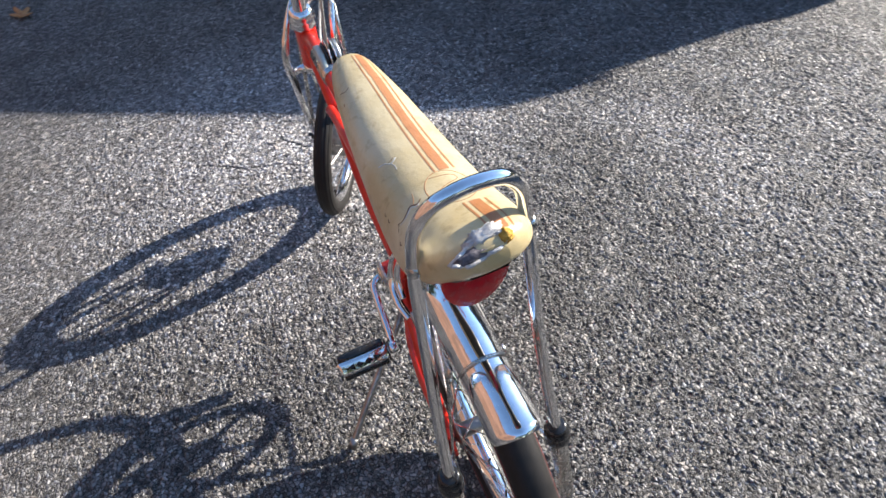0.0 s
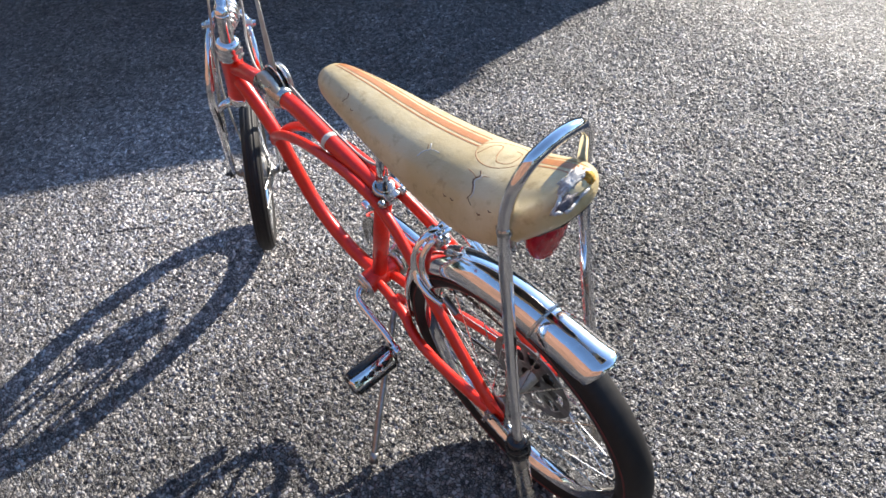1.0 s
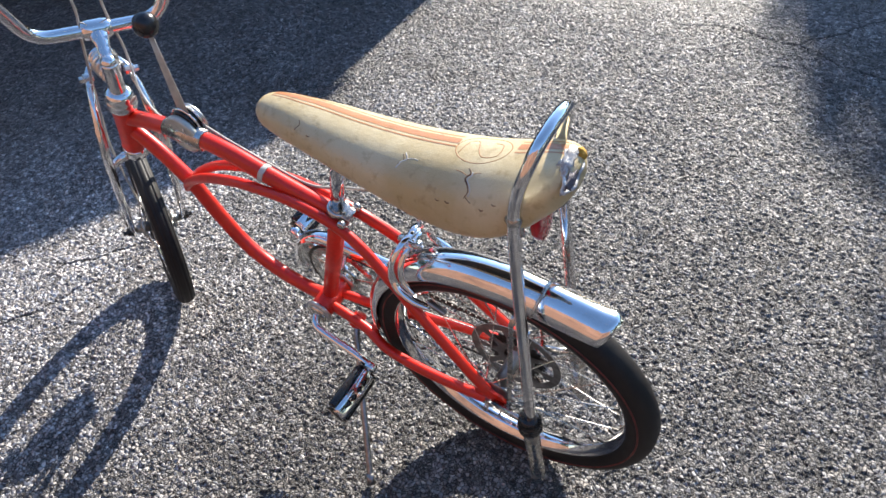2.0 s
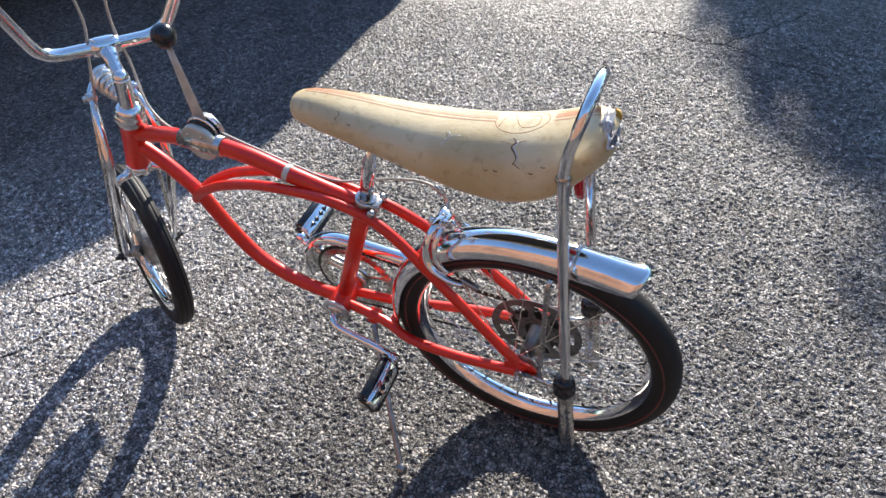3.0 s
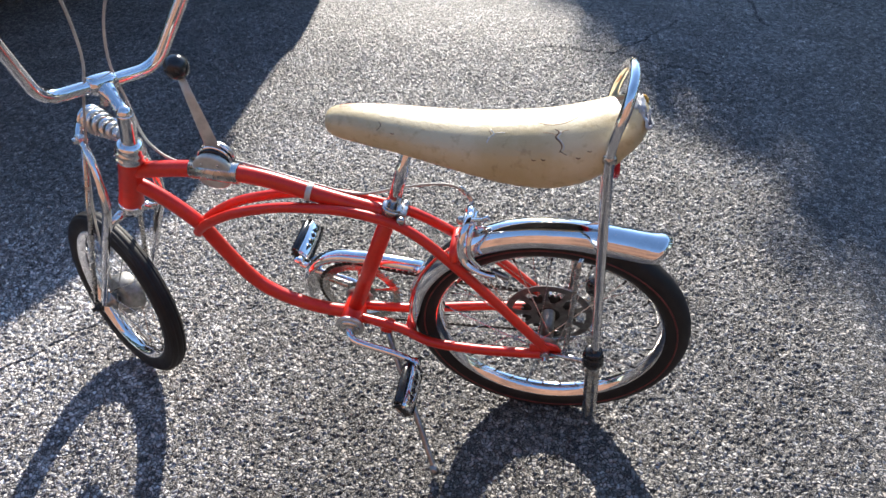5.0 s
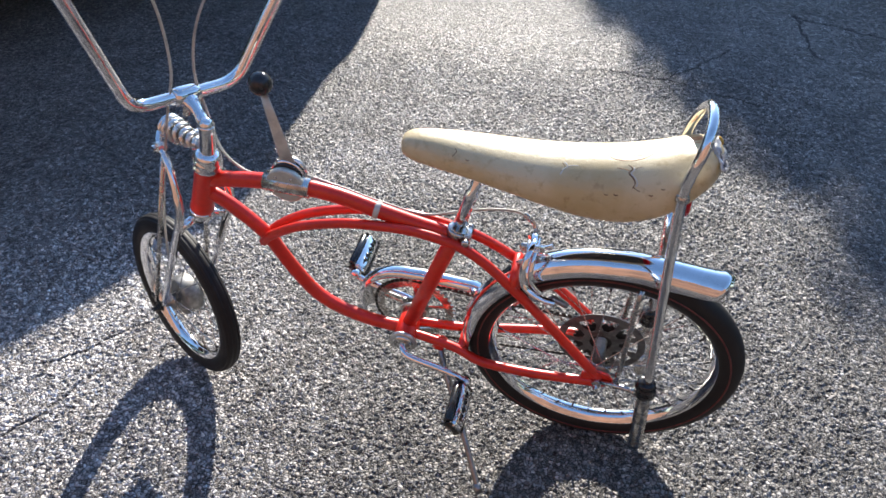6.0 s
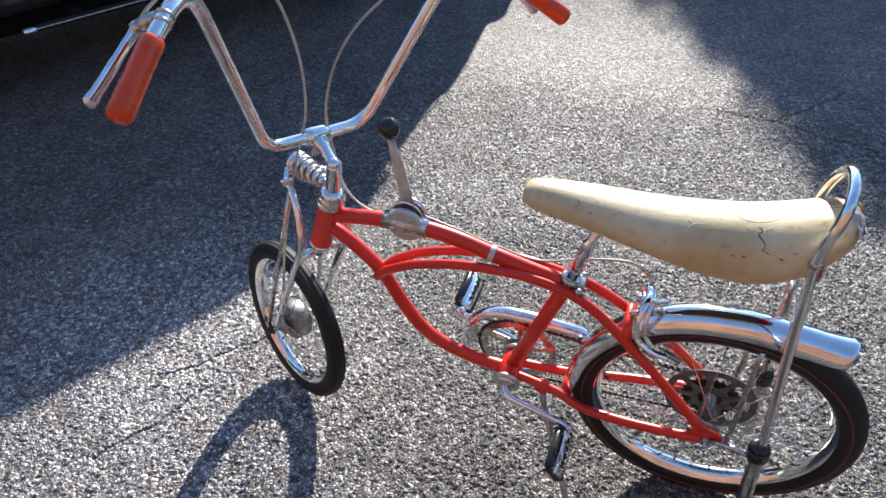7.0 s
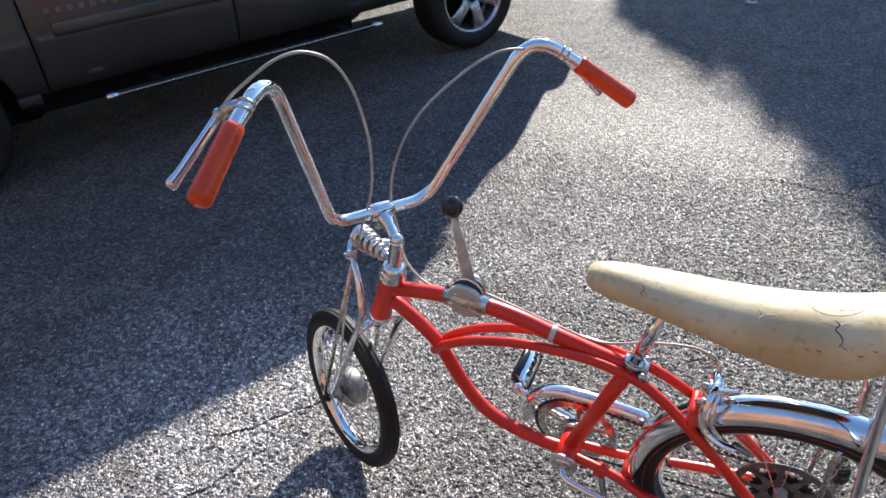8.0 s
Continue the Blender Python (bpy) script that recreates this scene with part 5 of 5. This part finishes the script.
    panel("front_window", 1.37, 2.10, belt + 0.02, lambda x: max(belt + 0.05, roof(x) - 0.12), CAR_GLASS, front, "dark tinted side window")
    panel("roof_side", -1.12, 2.0, lambda x: roof(x) - 0.11, lambda x: roof(x) - 0.005, CAR_PAINT, car, "dark grey roof rail")
    for d, x0, x1 in ((rear, 0.50, 1.31), (front, 1.38, 2.145)):
        bm = bmesh.new()
        block(bm, Matrix.Translation(((x0 + x1) / 2, 0.004, 0.637)), (x1 - x0, 0.020, 0.060), 0.007)
        part("side_moulding", bm, CAR_PAINT, d, "grey side moulding")
        bm = bmesh.new()
        block(bm, Matrix.Translation((x0 + 0.16, 0.006, 0.90)), (0.17, 0.03, 0.03), 0.008)
        part("door_handle", bm, CAR_PAINT, d)
    for k in range(8):
        bm = bmesh.new()
        block(bm, Matrix.Translation((2.140 - 0.046 * k, 0.003, 0.712 - 0.0010 * k)), (0.024, 0.004, 0.026), 0.001)
        part("badge_bar", bm, GUARD_STEEL, front, "plain dull silver badge bar")
    # step bar with bright end caps
    bm = bmesh.new()
    tube(bm, [(0.59, 0.045, 0.318), (0.64, 0.055, 0.318), (1.98, 0.055, 0.322), (2.04, 0.045, 0.322)], 0.022, 16, flat=(0.6, (0, 0, 1)))
    step = part("step_bar", bm, CAR_TRIM, car, "dark step bar with bright end caps")
    for x in (0.612, 2.012):
        bm = bmesh.new()
        tube(bm, [(x - 0.028, 0.052, 0.320), (x + 0.028, 0.052, 0.320)], 0.0285, 16, flat=(0.62, (0, 0, 1)))
        part("end_cap", bm, CHROME, step, "bright end cap")
    bm = bmesh.new()
    block(bm, Matrix.Translation((1.312, 0.079, 0.325)), (1.36, 0.006, 0.008), 0.002)
    part("edge_trim", bm, DULL_CHROME, step, "bright step edge")
    for x in (0.8, 1.8):
        bm = bmesh.new()
        block(bm, Matrix.Translation((x, -0.02, 0.335)), (0.05, 0.14, 0.02), 0.004)
        part("step_bracket", bm, CAR_DARK, step)
    bm = bmesh.new()
    block(bm, Matrix.Translation((2.33, -0.05, 0.365)), (0.10, 0.10, 0.05), 0.012)
    part("mud_flap", bm, CAR_TRIM, car, "grey mud flap")
    bm = bmesh.new()
    block(bm, Matrix.Translation((-1.15, -CAR_W / 2, 0.55)), (0.16, CAR_W - 0.1, 0.24), 0.04)
    part("rear_bumper", bm, CAR_PAINT, car, "dark grey rear bumper")
    # added box: keeps sunlit ground from showing under the car
    bm = bmesh.new()
    block(bm, Matrix.Translation((1.50, -CAR_W / 2, 0.335)), (1.75, CAR_W - 0.36, 0.19), 0.03)
    part("underbody", bm, CAR_DARK, car, "dark underbody")
    # second added box, so no daylight shows through the front wheel arch
    bm = bmesh.new()
    block(bm, Matrix.Translation((2.85, -CAR_W / 2, 0.46)), (1.15, CAR_W - 0.52, 0.54), 0.04)
    part("front_underbody", bm, CAR_DARK, car, "dark box added between the front wheels")
    for x in (REAR_X, CAR_BASE):
        for y, s in ((-0.105, 1), (-CAR_W + 0.105, -1)):
            wheel_part(car, x, y, s)


def wheel_part(car, x, y, s):
    c = (x, y, TYRE_R)
    bm = bmesh.new()
    lathe(bm, [(0.218, -0.105), (0.26, -0.112), (0.295, -0.108), (0.312, -0.088), (0.315, -0.05), (0.315, 0.05), (0.312, 0.088), (0.295, 0.108), (0.26, 0.112), (0.218, 0.105), (0.214, 0.06), (0.214, -0.06)], 64, c, (0, s, 0), closed=True)
    tyre = part("car_tyre", bm, RUBBER, car, "black car tyre")
    bm = bmesh.new()
    lathe(bm, [(0.215, -0.08), (0.221, 0.100), (0.215, 0.106), (0.202, 0.102), (0.196, 0.070), (0.192, -0.08)], 64, c, (0, s, 0), closed=True)
    rim = part("alloy_rim", bm, ALLOY, tyre, "silver five-spoke alloy rim")
    bm = bmesh.new()
    lathe(bm, [(0.19, -0.02), (0.10, -0.01), (0.03, 0.0)], 40, c, (0, s, 0))
    part("brake_disc", bm, CAR_DARK, tyre)
    for k in range(6):
        a = 2 * math.pi * k / 6 + 0.3
        bm = bmesh.new()
        p = [Vector((x + q * math.cos(a), y + s * h, TYRE_R + q * math.sin(a))) for q, h in ((0.03, 0.080), (0.09, 0.092), (0.16, 0.092), (0.206, 0.084))]
        tube(bm, p, [0.040, 0.034, 0.038, 0.048], 12, flat=(0.30, (0, 1, 0)))
        part("spoke", bm, ALLOY, tyre)
    bm = bmesh.new()
    lathe(bm, [(0.036, 0.07), (0.034, 0.098), (0.026, 0.103), (0.0, 0.104)], 28, c, (0, s, 0))
    part("hub_cap", bm, BLACK, tyre, "dark hub cap")


build_car()


# ---- out of view: the tree that shades the driveway, added woods, the house behind ----
def leaf_mesh(name, clumps, count, seed, size=0.11, spill=1.0, fall=0.4):
    rng = np.random.default_rng(seed)
    verts, faces = [], []
    for cx, cy, cz, r in clumps:
        for _ in range(count):
            d = rng.normal(size=3)
            d /= np.linalg.norm(d)
            p = np.array((cx, cy, cz)) + d * r * spill * rng.random() ** fall
            a, b = rng.normal(size=3), rng.normal(size=3)
            a /= np.linalg.norm(a)
            b -= a * (a @ b)
            b /= np.linalg.norm(b)
            s = size * (0.6 + 0.8 * rng.random())
            i = len(verts)
            verts += [p - a * s, p - b * s * 0.45, p + a * s, p + b * s * 0.45]
            faces.append((i, i + 1, i + 2, i + 3))
    me = bpy.data.meshes.new(name)
    me.from_pydata([tuple(v) for v in verts], [], faces)
    me.materials.append(LEAF)
    return me


def build_tree(x, y, h, clumps, seed, label):
    tree = empty("tree")
    tree.location = (x, y, 0)
    tagged(tree, label, "tree")
    rng = random.Random(seed)
    trunk = pt("trunk", [(0, 0, -0.1, 0.24), (0.05, 0.02, h * 0.3, 0.18), (-0.04, 0.05, h * 0.6, 0.13), (0.03, 0.0, h * 0.9, 0.05)], 0.2, BARK, tree, seg=12)
    for cx, cy, cz, r in clumps:
        z0 = min(h * 0.8, max(1.2, cz - 1.6))
        pt("limb", [(0, 0, z0, 0.07), (cx * 0.5, cy * 0.5, (z0 + cz) / 2 + 0.2, 0.045), (cx, cy, cz, 0.015)], 0.05, BARK, trunk, seg=7)
    crown = new("crown", leaf_mesh("crown", clumps, 800, seed, 0.088, 1.45, 0.7))
    crown.parent = tree
    return tree


SHADES = [(0.30, -3.9, 5.2, 0.22), (0.62, -4.2, 5.4, 0.20), (-0.85, -2.5, 4.6, 0.40), (-0.60, -3.1, 4.9, 0.40), (-0.2, -3.6, 5.2, 0.38), (-1.30, -1.9, 4.4, 0.50), (-1.10, -2.7, 4.8, 0.45), (-1.55, -1.3, 4.2, 0.45), (-0.75, -3.4, 5.0, 0.50), (-0.15, -4.2, 5.4, 0.45), (-1.75, -2.3, 4.4, 0.55), (-1.9, -1.3, 4.2, 0.5), (-1.4, -3.9, 5.2, 0.7), (-1.15, -2.9, 5.0, 0.60), (-0.35, -4.9, 5.6, 0.70), (-2.0, -1.9, 4.6, 0.65), (-1.3, -5.0, 5.4, 0.75), (0.45, -6.6, 6.4, 0.70), (-2.9, -1.0, 4.4, 0.65), (-2.2, -4.0, 5.8, 0.8), (-1.9, -0.5, 4.0, 0.45), (-0.6, -7.2, 7.0, 0.9)]
FAR = 1 / math.tan(SUN_ELEVATION)
TREE_X, TREE_Y = -0.6, -13.4
build_tree(TREE_X, TREE_Y, 6.0, [(x - SUN_X * FAR * h - TREE_X, y - SUN_Y * FAR * h - TREE_Y, h, r) for x, y, h, r in SHADES], 11, "leafy tree beside the driveway")


def build_added_woods():
    """Unseen woods added all round, below the sun: a dark skyline for the chrome."""
    rng = random.Random(21)
    clumps = []
    for k in range(120):
        a = 2 * math.pi * k / 120 + rng.uniform(-0.02, 0.02)
        d = rng.uniform(26, 34)
        toward_sun = math.cos(a - math.atan2(-SUN_Y, -SUN_X))
        for _ in range(2):
            z = rng.uniform(1.0, 5.0) if toward_sun > 0.6 else rng.uniform(1.0, 9.0)
            clumps.append((d * math.cos(a), d * math.sin(a), z, rng.uniform(1.8, 3.0)))
    ob = new("woods", leaf_mesh("woods", clumps, 70, 5, 0.75))
    tagged(ob, "unseen ring of dark foliage, added for the chrome to reflect", "woods", kind="stuff")


build_added_woods()


def build_dry_leaf(mat, m, label):
    bm = bmesh.new()
    pts = [(0.055 * (1 + 0.35 * math.cos(5 * a)) * math.cos(a), 0.034 * (1 + 0.35 * math.cos(5 * a)) * math.sin(a)) for a in np.linspace(0, 2 * math.pi, 40, endpoint=False)]
    top = [bm.verts.new((x, y, 0.006 + 3.0 * x * x + 5.0 * y * y)) for x, y in pts]
    mid = bm.verts.new((0, 0, 0.004))
    for i in range(len(top)):
        bm.faces.new((mid, top[i], top[(i + 1) % len(top)]))
    r = bmesh.ops.extrude_face_region(bm, geom=bm.faces[:])
    bmesh.ops.translate(bm, verts=[v for v in r["geom"] if isinstance(v, bmesh.types.BMVert)], vec=(0, 0, -0.0012))
    leaf = part("dry_leaf", bm, mat, None)
    leaf.matrix_basis = m
    tagged(leaf, label, "leaf")


build_dry_leaf(DRY_LEAF, pose(2.36, 0.875, 0.0, 0, 0, 25), "curled orange-brown dry leaf on the asphalt")
build_dry_leaf(PALE_LEAF, pose(0.01, -4.25, 0.0, 0, 0, 150) @ Matrix.Scale(0.8, 4), "small pale dry leaf on the shaded asphalt")
bm = bmesh.new()
block(bm, Matrix.Translation((0, 5.2, 2.3)), (15, 0.3, 4.6), 0.01)
tagged(part("house_wall", bm, BRICK, None, smooth=False), "plain red-brown brick house wall", "wall", kind="structure")
